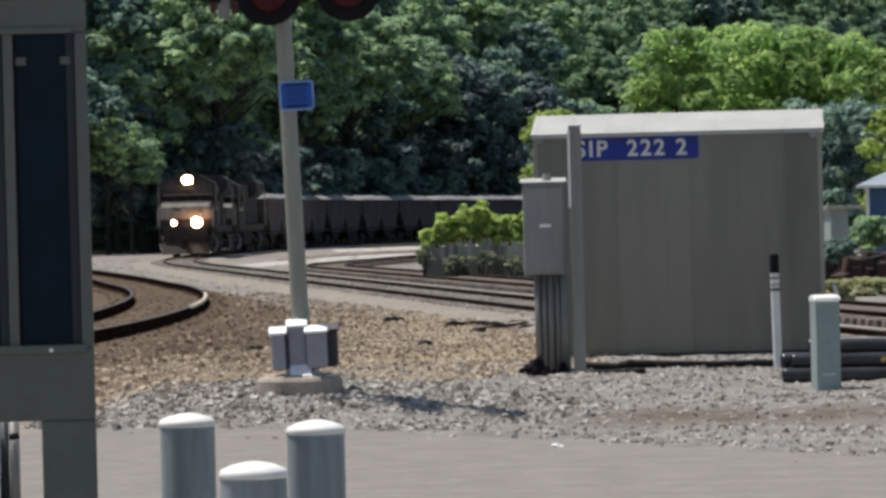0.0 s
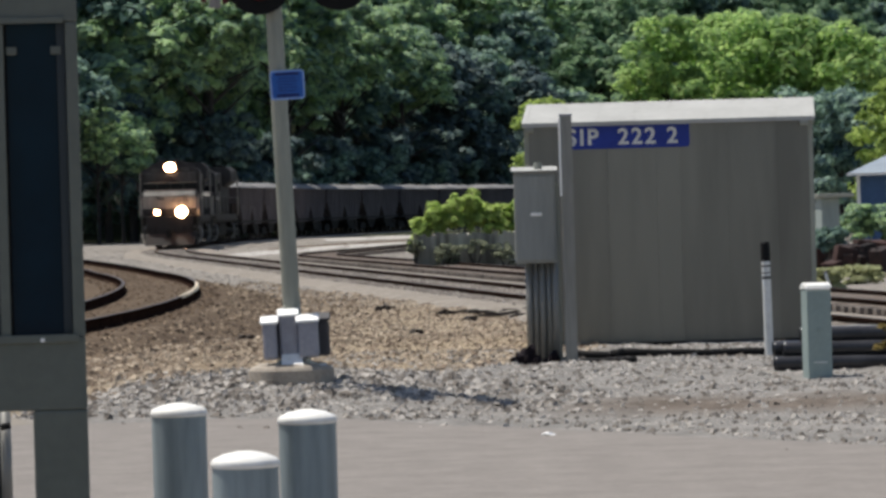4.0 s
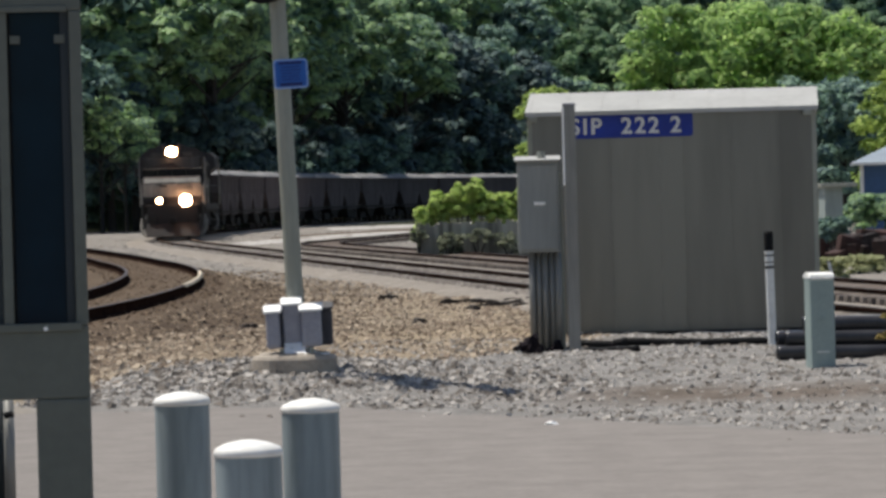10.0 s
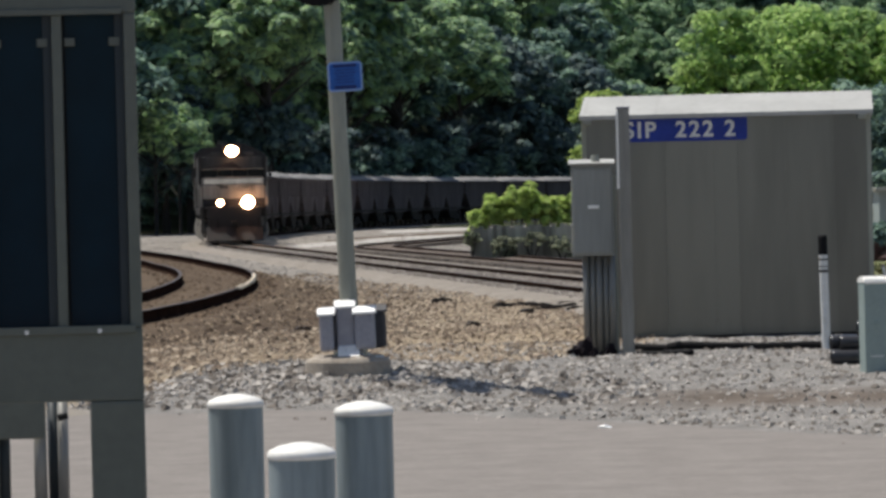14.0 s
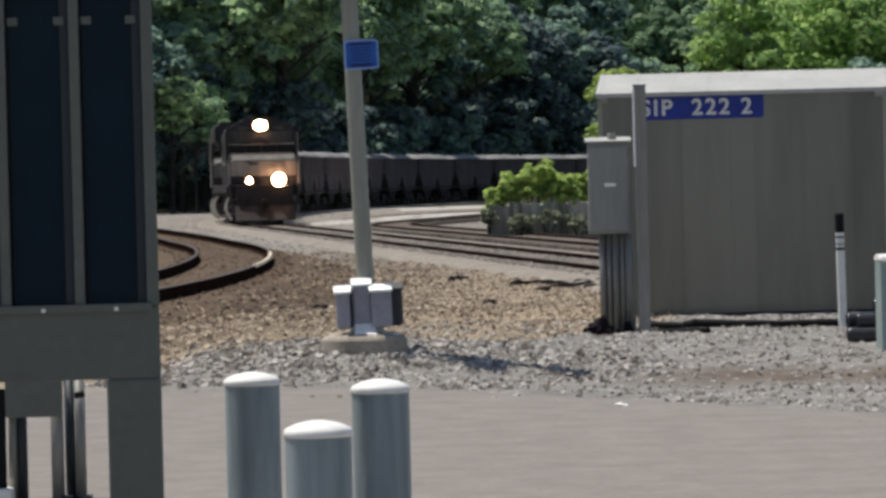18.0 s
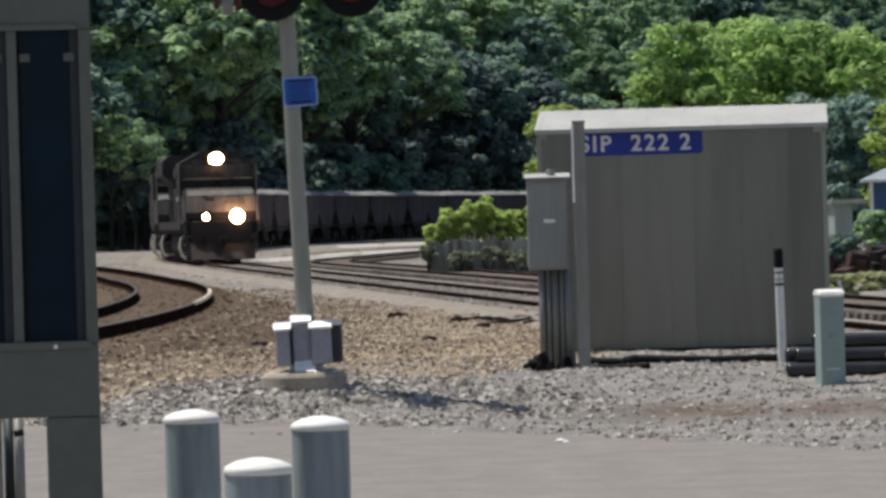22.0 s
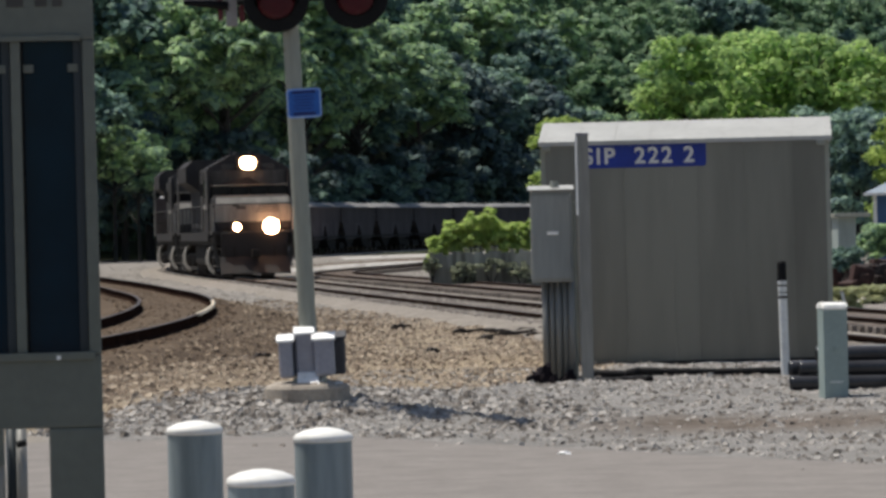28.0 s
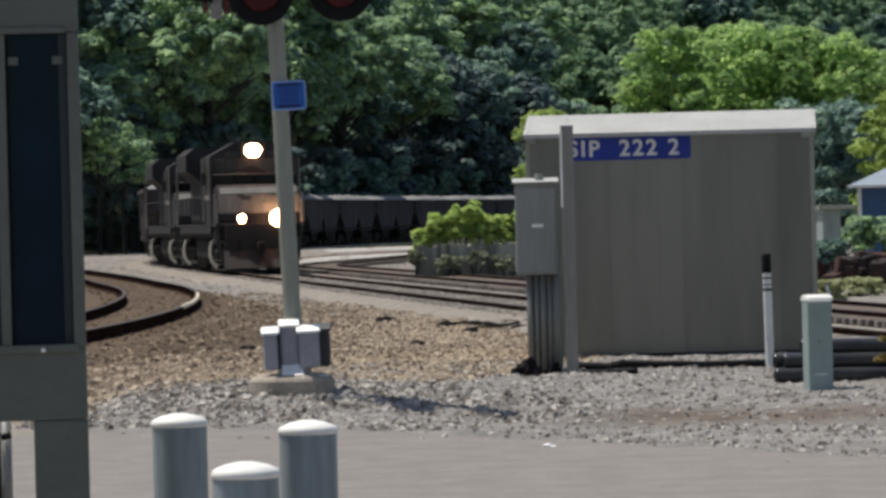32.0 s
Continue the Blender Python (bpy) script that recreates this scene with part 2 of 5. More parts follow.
    dryplant=mat("yellow_brown_weed", (0.30, 0.22, 0.06), (0.15, 0.12, 0.04), rough=0.8, bump=0, trans=0.3, island=0.8),
)

# ---- mesh helpers ----


def box(bm, x0, x1, y0, y1, z0, z1, bevel=0.0, turn=None):
    """A box, with bevelled edges if asked, added to bm."""
    t = bmesh.new()
    m = Matrix.Translation(((x0 + x1) / 2, (y0 + y1) / 2, (z0 + z1) / 2)) @ Matrix.Diagonal((x1 - x0, y1 - y0, z1 - z0, 1))
    bmesh.ops.create_cube(t, size=1, matrix=m)
    if bevel:
        bmesh.ops.bevel(t, geom=t.edges[:], offset=bevel, segments=2, affect="EDGES", profile=0.6)
    return join(bm, t, turn)


def join(bm, t, turn=None):
    if turn is not None:
        bmesh.ops.transform(t, matrix=turn, verts=t.verts)
    me = bpy.data.meshes.new("tmp")
    t.to_mesh(me)
    t.free()
    bm.from_mesh(me)
    bpy.data.meshes.remove(me)
    return bm


def rod(bm, p, q, r, r2=None, n=12, cap=True):
    """A round bar from p to q."""
    p, q = Vector(p), Vector(q)
    d = q - p
    m = Matrix.Translation((p + q) / 2) @ d.to_track_quat("Z", "Y").to_matrix().to_4x4()
    bmesh.ops.create_cone(bm, cap_ends=cap, segments=n, radius1=r, radius2=r if r2 is None else r2, depth=d.length, matrix=m)
    return bm


def lathe(bm, profile, n=20, m=None):
    """A body turned about z from (radius, height) pairs."""
    rings = []
    for r, z in profile:
        if r < 1e-6:
            rings.append([bm.verts.new(Vector((0, 0, z)) if m is None else m @ Vector((0, 0, z)))])
        else:
            row = []
            for i in range(n):
                a = 2 * math.pi * i / n
                v = Vector((r * math.cos(a), r * math.sin(a), z))
                row.append(bm.verts.new(v if m is None else m @ v))
            rings.append(row)
    for a, b in zip(rings, rings[1:]):
        for i in range(n):
            j = (i + 1) % n
            f = [a[i % len(a)], a[j % len(a)], b[j % len(b)], b[i % len(b)]]
            f = list(dict.fromkeys(f))
            if len(f) > 2:
                bm.faces.new(f)
    return bm


def prism(bm, outline, x0, x1):
    """An outline of (y, z) pairs drawn out along x."""
    a = [bm.verts.new((x0, y, z)) for y, z in outline]
    b = [bm.verts.new((x1, y, z)) for y, z in outline]
    n = len(a)
    for i in range(n):
        j = (i + 1) % n
        bm.faces.new((a[i], a[j], b[j], b[i]))
    bm.faces.new(a[::-1])
    bm.faces.new(b)
    return bm


def link(name, bm, material, smooth=False):
    bmesh.ops.recalc_face_normals(bm, faces=bm.faces)
    me = bpy.data.meshes.new(name)
    bm.to_mesh(me)
    bm.free()
    me.materials.append(material)
    if smooth:
        for f in me.polygons:
            f.use_smooth = True
    return new(name, me)


def part(name, bm, material, parent, label="", smooth=False):
    ob = link(name, bm, material, smooth)
    ob.parent = parent
    return tagged(ob, label)


def thing(name, m, label, category, group="", kind=""):
    ob = new(name)
    ob.empty_display_size = 0.1
    ob.matrix_basis = m
    return tagged(ob, label, category, group, kind)


def B():
    return bmesh.new()


def raw(name, verts, faces, material, smooth=False):
    me = bpy.data.meshes.new(name)
    me.from_pydata(verts, [], faces)
    me.materials.append(material)
    if smooth:
        me.polygons.foreach_set("use_smooth", [True] * len(me.polygons))
    me.update()
    return new(name, me)


def rounded(bm, x0, x1, z0, z1, r, y0, y1):
    """A thin upright plate with round corners."""
    ring = []
    for cx, cz, a0 in ((x1 - r, z1 - r, 0), (x0 + r, z1 - r, 90), (x0 + r, z0 + r, 180), (x1 - r, z0 + r, 270)):
        for k in range(6):
            a = radians(a0 + 18 * k)
            ring.append((cx + r * math.cos(a), cz + r * math.sin(a)))
    f = [bm.verts.new((x, y0, z)) for x, z in ring]
    g = [bm.verts.new((x, y1, z)) for x, z in ring]
    bm.faces.new(f)
    bm.faces.new(g[::-1])
    for k in range(len(ring)):
        j = (k + 1) % len(ring)
        bm.faces.new((f[j], f[k], g[k], g[j]))


# ---- plan of the tracks: x of each centre line at a distance y, top of rail at z = 0 ----


def main_x(y):
    w = 228 - y
    if y < 174.5:
        return -10.55 + (174.5 - y) * 0.1290 + 0.00018 * max(0.0, min(135.0, 135.0 - y)) ** 1.7
    if y < 228:
        return -14.23 + 0.00923 * w + 0.001119 * w * w
    return -14.23 + 0.00923 * w + 0.00100 * w * w


def side_x(y):
    """The siding comes close to the main track and bends away again."""
    return -5.15 + math.hypot(0.50, 0.133 * (y - 160))


def spur_x(y):
    w = y - 67
    k = 0.0028 if w < 0 else 0.00215 / (1 + 0.011 * max(0.0, w - 35))
    return -5.12 - k * w * w


SPUR_Z = 0.28  # top of rail of the spur, on its low bank


MAIN = []
_s, _y = 0.0, 20.0
while _y < 640:
    MAIN.append((_s, main_x(_y), _y))
    _s += math.hypot(main_x(_y + 1) - main_x(_y), 1)
    _y += 1.0


def main_at(s):
    """Place and heading on the main track, s metres along it from its near end."""
    s = max(0.0, min(s, MAIN[-2][0]))
    i = max(0, min(int(s), len(MAIN) - 2))
    while i > 0 and MAIN[i][0] > s:
        i -= 1
    while i < len(MAIN) - 2 and MAIN[i + 1][0] < s:
        i += 1
    (s0, x0, y0), (s1, x1, y1) = MAIN[i], MAIN[i + 1]
    k = (s - s0) / (s1 - s0)
    return Vector((x0 + k * (x1 - x0), y0 + k * (y1 - y0), 0))


def s_of(y):
    i = int(y - 20)
    return MAIN[i][0] + (y - 20 - i) * (MAIN[i + 1][0] - MAIN[i][0])


# ---- ground ----
def road_edge(x):
    return 32.6 - 1.43 * (max(-1.2, min(x, 6.0)) + 1.2)


def smooth(a, b, v):
    k = max(0.0, min(1.0, (v - a) / (b - a)))
    return k * k * (3 - 2 * k)


def wood_line(b):
    """Distance of the foot of the wood in the direction b = x / y: it follows the curve of the track."""
    return 392 + 2040 * max(-0.0531, min(b, 0.21))


def wood_edge(x, y):
    """How far a place lies beyond the edge of the wood on the hillside."""
    return y - wood_line(x / max(y, 20)) - 10


def ground_z(x, y):
    z = 0.0
    z += 0.215 * math.exp(-(((x + 1.45) / 1.85) ** 4) - ((y - 35.7) / 2.5) ** 4)
    z += 0.04 * math.exp(-(((x + 3.4) / 1.3) ** 2) - ((y - 35.6) / 1.7) ** 2)
    if y > road_edge(x):
        z += 0.040 * noise.noise(Vector((x * 0.9, y * 0.5, 0))) + 0.030 * noise.noise(Vector((x * 2.5, y * 1.5, 3))) + 0.022 * noise.noise(Vector((x * 6.5, y * 4.0, 7))) * smooth(46, 40, y)
    if y > 46:
        z -= 0.19 * smooth(49, 62, y)
    if y > 150:
        z += 0.20 * max(0.0, wood_edge(x, y)) * smooth(0, 60, wood_edge(x, y)) * (1 if y < 900 else 900 / y)
    return z


def ground_material():
    """Grey crushed stone by the road, tan gravel past it, pale ballast along the main track, leaf litter on the hill
    with the shade of the wood in its dark colour.
    """
    m = mat("ground_gravel", (0.29, 0.275, 0.258), (0.155, 0.147, 0.138), rough=0.95, big=1.2, fine=14, bump=0.9, dist=0.03, spec=0.05)
    nt = m.node_tree
    bs = nt.nodes["Principled BSDF"]
    grey = bs.inputs["Base Color"].links[0].from_socket
    sep = nt.nodes.new("ShaderNodeSeparateXYZ")
    geo = nt.nodes.new("ShaderNodeNewGeometry")
    nt.links.new(geo.outputs["Position"], sep.inputs[0])
    wob = nt.nodes.new("ShaderNodeTexNoise")
    wob.inputs["Scale"].default_value, wob.inputs["Detail"].default_value = 0.35, 5
    nt.links.new(geo.outputs["Position"], wob.inputs["Vector"])

    def blend(prev, axis, lo, hi, a, b, scale, wobble):
        n = nt.nodes.new("ShaderNodeTexNoise")
        n.inputs["Scale"].default_value, n.inputs["Detail"].default_value, n.inputs["Roughness"].default_value = scale, 7, 0.7
        nt.links.new(geo.outputs["Position"], n.inputs["Vector"])
        rp = nt.nodes.new("ShaderNodeValToRGB")
        rp.color_ramp.elements[0].position, rp.color_ramp.elements[1].position = 0.35, 0.66
        rp.color_ramp.elements[0].color, rp.color_ramp.elements[1].color = (*b, 1), (*a, 1)
        nt.links.new(n.outputs["Fac"], rp.inputs["Fac"])
        ma = nt.nodes.new("ShaderNodeMath")
        ma.operation = "MULTIPLY_ADD"
        ma.inputs[1].default_value = wobble
        nt.links.new(wob.outputs["Fac"], ma.inputs[0])
        nt.links.new(axis, ma.inputs[2])
        mr = nt.nodes.new("ShaderNodeMapRange")
        mr.inputs["From Min"].default_value, mr.inputs["From Max"].default_value = lo + wobble / 2, hi + wobble / 2
        nt.links.new(ma.outputs[0], mr.inputs["Value"])
        mx = nt.nodes.new("ShaderNodeMix")
        mx.data_type = "RGBA"
        nt.links.new(mr.outputs[0], mx.inputs["Factor"])
        nt.links.new(prev, mx.inputs["A"])
        nt.links.new(rp.outputs["Color"], mx.inputs["B"])
        return mx.outputs["Result"]

    east = nt.nodes.new("ShaderNodeMath")
    east.operation = "ADD"
    east.inputs[1].default_value = 1.0
    nt.links.new(sep.outputs["X"], east.inputs[0])
    pos = nt.nodes.new("ShaderNodeMath")
    pos.operation = "MAXIMUM"
    pos.inputs[1].default_value = 0.0
    nt.links.new(east.outputs[0], pos.inputs[0])
    tanline = nt.nodes.new("ShaderNodeMath")
    tanline.operation = "MULTIPLY_ADD"
    tanline.inputs[1].default_value = -3.2
    nt.links.new(pos.outputs[0], tanline.inputs[0])
    nt.links.new(sep.outputs["Y"], tanline.inputs[2])
    left = nt.nodes.new("ShaderNodeMath")
    left.operation = "MULTIPLY_ADD"
    left.inputs[1].default_value, left.inputs[2].default_value = -2.7, -4.6
    nt.links.new(sep.outputs["X"], left.inputs[0])
    lpos = nt.nodes.new("ShaderNodeMath")
    lpos.operation = "MAXIMUM"
    lpos.inputs[1].default_value = 0.0
    nt.links.new(left.outputs[0], lpos.inputs[0])
    tansum = nt.nodes.new("ShaderNodeMath")
    tansum.operation = "ADD"
    nt.links.new(tanline.outputs[0], tansum.inputs[0])
    nt.links.new(lpos.outputs[0], tansum.inputs[1])
    c = blend(grey, tansum.outputs[0], 36.5, 39.5, (0.36, 0.295, 0.21), (0.19, 0.15, 0.105), 2.2, 6)
    west = nt.nodes.new("ShaderNodeMath")
    west.operation = "MULTIPLY"
    west.inputs[1].default_value = -1.0
    nt.links.new(sep.outputs["X"], west.inputs[0])
    cut = nt.nodes.new("ShaderNodeMath")
    cut.operation = "MINIMUM"
    nt.links.new(west.outputs[0], cut.inputs[0])
    near = nt.nodes.new("ShaderNodeMath")
    near.operation = "MULTIPLY_ADD"
    near.inputs[1].default_value, near.inputs[2].default_value = 0.8, -27.5
    nt.links.new(sep.outputs["Y"], near.inputs[0])
    nt.links.new(near.outputs[0], cut.inputs[1])
    c = blend(c, cut.outputs[0], 1.2, 4.2, (0.17, 0.125, 0.088), (0.085, 0.062, 0.045), 2.0, 2.5)
    diag = nt.nodes.new("ShaderNodeMath")
    diag.operation = "MULTIPLY_ADD"
    diag.inputs[1].default_value = 3.2
    nt.links.new(sep.outputs["X"], diag.inputs[0])
    nt.links.new(sep.outputs["Y"], diag.inputs[2])
    c = blend(c, diag.outputs[0], 72, 88, (0.35, 0.32, 0.285), (0.15, 0.135, 0.12), 2.5, 10)
    # floor of the wood darkened in colour for the shade under the trees
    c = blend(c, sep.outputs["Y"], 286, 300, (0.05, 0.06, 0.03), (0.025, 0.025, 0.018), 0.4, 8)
    # a worn patch of brown earth in the grey gravel beside the road
    sub_ = nt.nodes.new("ShaderNodeVectorMath")
    sub_.operation = "SUBTRACT"
    sub_.inputs[1].default_value = (2.45, 32.9, 0.0)
    nt.links.new(geo.outputs["Position"], sub_.inputs[0])
    scl = nt.nodes.new("ShaderNodeVectorMath")
    scl.operation = "MULTIPLY"
    scl.inputs[1].default_value = (0.42, 0.55, 0.0)
    nt.links.new(sub_.outputs[0], scl.inputs[0])
    ln = nt.nodes.new("ShaderNodeVectorMath")
    ln.operation = "LENGTH"
    nt.links.new(scl.outputs[0], ln.inputs[0])
    inv = nt.nodes.new("ShaderNodeMath")
    inv.operation = "MULTIPLY"
    inv.inputs[1].default_value = -1.0
    nt.links.new(ln.outputs["Value"], inv.inputs[0])
    c = blend(c, inv.outputs[0], -1.1, -0.3, (0.205, 0.172, 0.145), (0.085, 0.07, 0.058), 3.0, 0.9)
    nt.links.new(c, bs.inputs["Base Color"])
    return m


xs = np.unique(np.concatenate([np.linspace(-1500, -120, 24), np.linspace(-120, -14, 30), np.linspace(-14, -7, 16), np.linspace(-7, 9, 110), np.linspace(9, 16, 16), np.linspace(16, 130, 32), np.linspace(130, 1500, 24)]))
ys = np.unique(np.concatenate([np.linspace(-300, 0, 12), np.linspace(0, 26, 14), np.linspace(26, 50, 110), np.linspace(50, 130, 60), np.linspace(130, 700, 60), np.linspace(700, 3500, 20)]))
gv = [(float(x), float(y), ground_z(float(x), float(y))) for y in ys for x in xs]
nx = len(xs)
gf = [(j * nx + i, j * nx + i + 1, (j + 1) * nx + i + 1, (j + 1) * nx + i) for j in range(len(ys) - 1) for i in range(nx - 1)]
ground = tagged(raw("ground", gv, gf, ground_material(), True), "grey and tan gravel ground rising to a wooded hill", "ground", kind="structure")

rv, rf = [], []
rx = np.concatenate([np.linspace(-60, -6, 10), np.linspace(-5.5, 6, 90), np.linspace(7, 60, 10)])
for x in rx:
    x = float(x)
    e = road_edge(x) + 0.22 * noise.noise(Vector((x * 1.3, 0, 5))) + 0.10 * noise.noise(Vector((x * 5, 0, 9)))
    rv += [(x, -60, 0.012), (x, 12, 0.012), (x, e - 0.5, 0.012), (x, e, 0.008), (x, e + 0.02, -0.05)]
for i in range(len(rx) - 1):
    for k in range(4):
        rf.append((i * 5 + k, (i + 1) * 5 + k, (i + 1) * 5 + k + 1, i * 5 + k + 1))
tagged(raw("road", rv, rf, M["asphalt"], False), "worn pale asphalt road with a ragged gravel edge", "road", kind="structure")

# pale hard standing in the curve of the main track
def standing(name, low, deep, x0, x1, material, label, z):
    v, f = [], []
    n = 28
    for k in range(n + 1):
        x = x0 + (x1 - x0) * k / n
        y = low(x) + 0.9 * noise.noise(Vector((x * 0.9, 0, 1)))
        v += [(x, y, z), (x - 0.05 * deep, y + deep + 1.5 * noise.noise(Vector((x * 0.7, 4, 1))), z)]
        if k:
            f.append((2 * k - 2, 2 * k, 2 * k + 1, 2 * k - 1))
    tagged(raw(name, v, f, M[material]), label, "road", kind="structure")


def curve_low(x):
    return 209 + 1.2 * (min(x, -0.3) + 1.3) - 0.6 * (min(x, -0.3) + 1.3) ** 2


standing("access_road", curve_low, 20, -9.0, 9.0, "dust", "pale dusty access road beside the railway tracks", -0.172)
standing("brown_strip", lambda x: curve_low(x) + 21.5, 14, -8.0, 9.0, "bed", "brown strip of fouled ballast beside the access road", -0.175)
standing("far_standing", lambda x: 260 + 2.0 * (x + 1.6), 24, -6.5, 9.0, "dust", "pale dusty ground beside the curving main track", -0.170)


# ---- loose stones ----
def stones(name, n, place, size, material, label, seed, level=None):
    """Many small broken stones, each an uneven eight-cornered lump."""
    rng = np.random.RandomState(seed)
    base = np.array([(-1, -1, -0.6), (1, -1, -0.6), (1, 1, -0.6), (-1, 1, -0.6), (-0.55, -0.1, 1), (0.5, 0.15, 1)], float)
    tri = [(0, 1, 5), (0, 5, 4), (1, 2, 5), (2, 3, 4), (2, 4, 5), (3, 0, 4)]
    vs, fs = [], []
    for i in range(n):
        x, y = place(rng)
        r = size(rng)
        v = base * (0.55 + 0.45 * rng.rand(6, 3)) * r * np.array([1, 0.6 + 0.6 * rng.rand(), 0.45 + 0.4 * rng.rand()])
        a, b = rng.rand() * 6.3, (rng.rand() - 0.5) * 0.9
        ca, sa, cb, sb = math.cos(a), math.sin(a), math.cos(b), math.sin(b)
        v = v @ np.array([[1, 0, 0], [0, cb, sb], [0, -sb, cb]]) @ np.array([[ca, sa, 0], [-sa, ca, 0], [0, 0, 1]])
        v += (x, y, (ground_z(x, y) if level is None else level(x, y) if callable(level) else level) + 0.12 * r)
        fs += [(p + 6 * i, q + 6 * i, s + 6 * i) for p, q, s in tri]
        vs.append(v)
    return tagged(raw(name, np.concatenate(vs).tolist(), fs, material), label, "gravel", kind="stuff")


def grey_edge(x):
    """How far the grey stone reaches before the tan gravel begins."""
    return 38.0 + 3.2 * max(0.0, x + 1) - 2.7 * max(0.0, -1.7 - x)


def by_mast(rng):
    while True:
        x, y = rng.uniform(-4.6, 1.4), rng.uniform(30, 39)
        if y > road_edge(x) + abs(rng.normal(0, 0.25)) and y < grey_edge(x) + rng.normal(0, 0.4) and rng.rand() < math.exp(-((x + 2.0) / 2.4) ** 2 - ((y - 34.6) / 2.0) ** 2):
            return x, y


def by_hut(rng):
    while True:
        x, y = rng.uniform(-4.5, 6.5), rng.uniform(26, 47)
        if x < -1.7 and y > grey_edge(x) + rng.normal(0, 0.4):
            continue
        if y > road_edge(x) + abs(rng.normal(0, 0.3)) - (rng.exponential(0.8) if rng.rand() < 0.12 else 0):
            if ((x - 2.45) * 0.42) ** 2 + ((y - 32.9) * 0.55) ** 2 > 0.8 or rng.rand() < 0.35:
                return x, y


def on_tan(rng):
    while True:
        x, y = rng.uniform(-7.5, 3.5), 33.5 + 58.5 * rng.rand() ** 1.3
        if x > spur_x(y) + 2.2 and abs(x) < y * 0.125 and x < main_x(y) - 2 and y > grey_edge(x) - 1.0:
            return x, y


stones("crushed_stone_bank", 4800, by_mast, lambda r: 0.013 + 0.044 * r.rand() ** 2, M["stone"], "grey crushed stones banked round the signal mast", 1)
stones("loose_gravel", 21000, by_hut, lambda r: 0.008 + 0.034 * r.rand() ** 3, M["stone"], "loose grey gravel beside the road", 2)
stones("tan_gravel", 19000, on_tan, lambda r: 0.014 + 0.046 * r.rand() ** 2, M["tan_stone"], "coarse tan gravel between road and tracks", 3)


def on_pale(rng):
    while True:
        y = 78 + 170 * rng.rand() ** 1.2
        x = rng.uniform(-0.125, 0.02) * y
        if x > spur_x(y) + 2.4:
            return x, y


stones("ballast_stones", 13000, on_pale, lambda r: 0.018 + 0.035 * r.rand() ** 2, M["pale_stone"], "pale railway ballast stones along the main track", 4)


def on_beds(rng):
    y = 60 + 150 * rng.rand() ** 1.1
    return main_x(y) + rng.uniform(-1.45, 1.45), y


stones("track_ballast", 7000, on_beds, lambda r: 0.02 + 0.03 * r.rand() ** 2, M["pale_stone"], "pale ballast stones between the rails", 6, -0.102)


def on_spur(rng):
    y = 40 + 85 * rng.rand() ** 1.2
    return spur_x(y) + rng.uniform(-1.25, 1.25), y


def on_bank(rng):
    y = 48 + 60 * rng.rand() ** 1.2
    return spur_x(y) + 1.35 + 2.6 * rng.rand(), y


def bank_z(x, y):
    u = x - spur_x(y) - 1.35
    return max(ground_z(x, y), SPUR_Z - 0.19 - 0.226 * u)


stones("spur_ballast", 4200, on_spur, lambda r: 0.014 + 0.034 * r.rand() ** 2, M["spur_stone"], "brown ballast stones of the spur track", 7, SPUR_Z - 0.175)
stones("bank_stones", 5200, on_bank, lambda r: 0.015 + 0.045 * r.rand() ** 2, M["bank_stone"], "brown and tan stones on the bank of the spur track", 9, bank_z)


# ---- railway tracks ----
def sweep(points, outline):
    """An outline of (across, up) pairs drawn along points on the plan."""
    vs, fs, n = [], [], len(outline)
    for i, p in enumerate(points):
        q, o = points[min(i + 1, len(points) - 1)], points[max(i - 1, 0)]
        d = Vector((q[0] - o[0], q[1] - o[1], 0)).normalized()
        side = Vector((d.y, -d.x, 0))
        for a, z in outline:
            vs.append((p[0] + side.x * a, p[1] + side.y * a, z))
        if i:
            for k in range(n):
                j = (k + 1) % n
                fs.append(((i - 1) * n + k, (i - 1) * n + j, i * n + j, i * n + k))
    return vs, fs


RAIL = [(-0.07, -0.18), (0.07, -0.18), (0.07, -0.165), (0.012, -0.14), (0.012, -0.045), (0.037, -0.035), (0.037, -0.004), (-0.037, -0.004), (-0.037, -0.035), (-0.012, -0.045), (-0.012, -0.14), (-0.07, -0.165)]
HEAD = [(-0.034, -0.004), (0.034, -0.004), (0.030, 0.0), (-0.030, 0.0)]


def rail_line(fx, y0, y1, step, side):
    pts = []
    for y in np.arange(y0, y1, step):
        n = Vector((1, -(fx(y + 0.5) - fx(y - 0.5)))).normalized()
        pts.append((fx(y) + side * n.x, y + side * n.y))
    return pts


def track(name, fx, y0, y1, step, label, z=0.0):
    t = thing(name, pose(0, 0, z), label, "railway track", "railway tracks", "structure")
    for side in (-0.7525, 0.7525):
        pts = rail_line(fx, y0, y1, step, side)
        ob = raw("rail", *sweep(pts, RAIL), M["rail"])
        ob.parent = t
        hd = raw("rail_head", *sweep(pts, HEAD), M["railhead"])
        hd.parent = ob
    return t


def tie_mesh():
    b = B()
    box(b, -1.3, 1.3, -0.11, 0.11, -0.22, -0.115, 0.015)
    me = bpy.data.meshes.new("tie")
    b.to_mesh(me)
    b.free()
    me.materials.append(M["tie"])
    return me


def bed(name, fx, y0, y1, step, outline, material, label):
    v, f = sweep([(fx(y), y) for y in np.arange(y0, y1, step)], outline)
    tagged(raw(name, v, f, M[material]), label, "ballast", kind="structure")


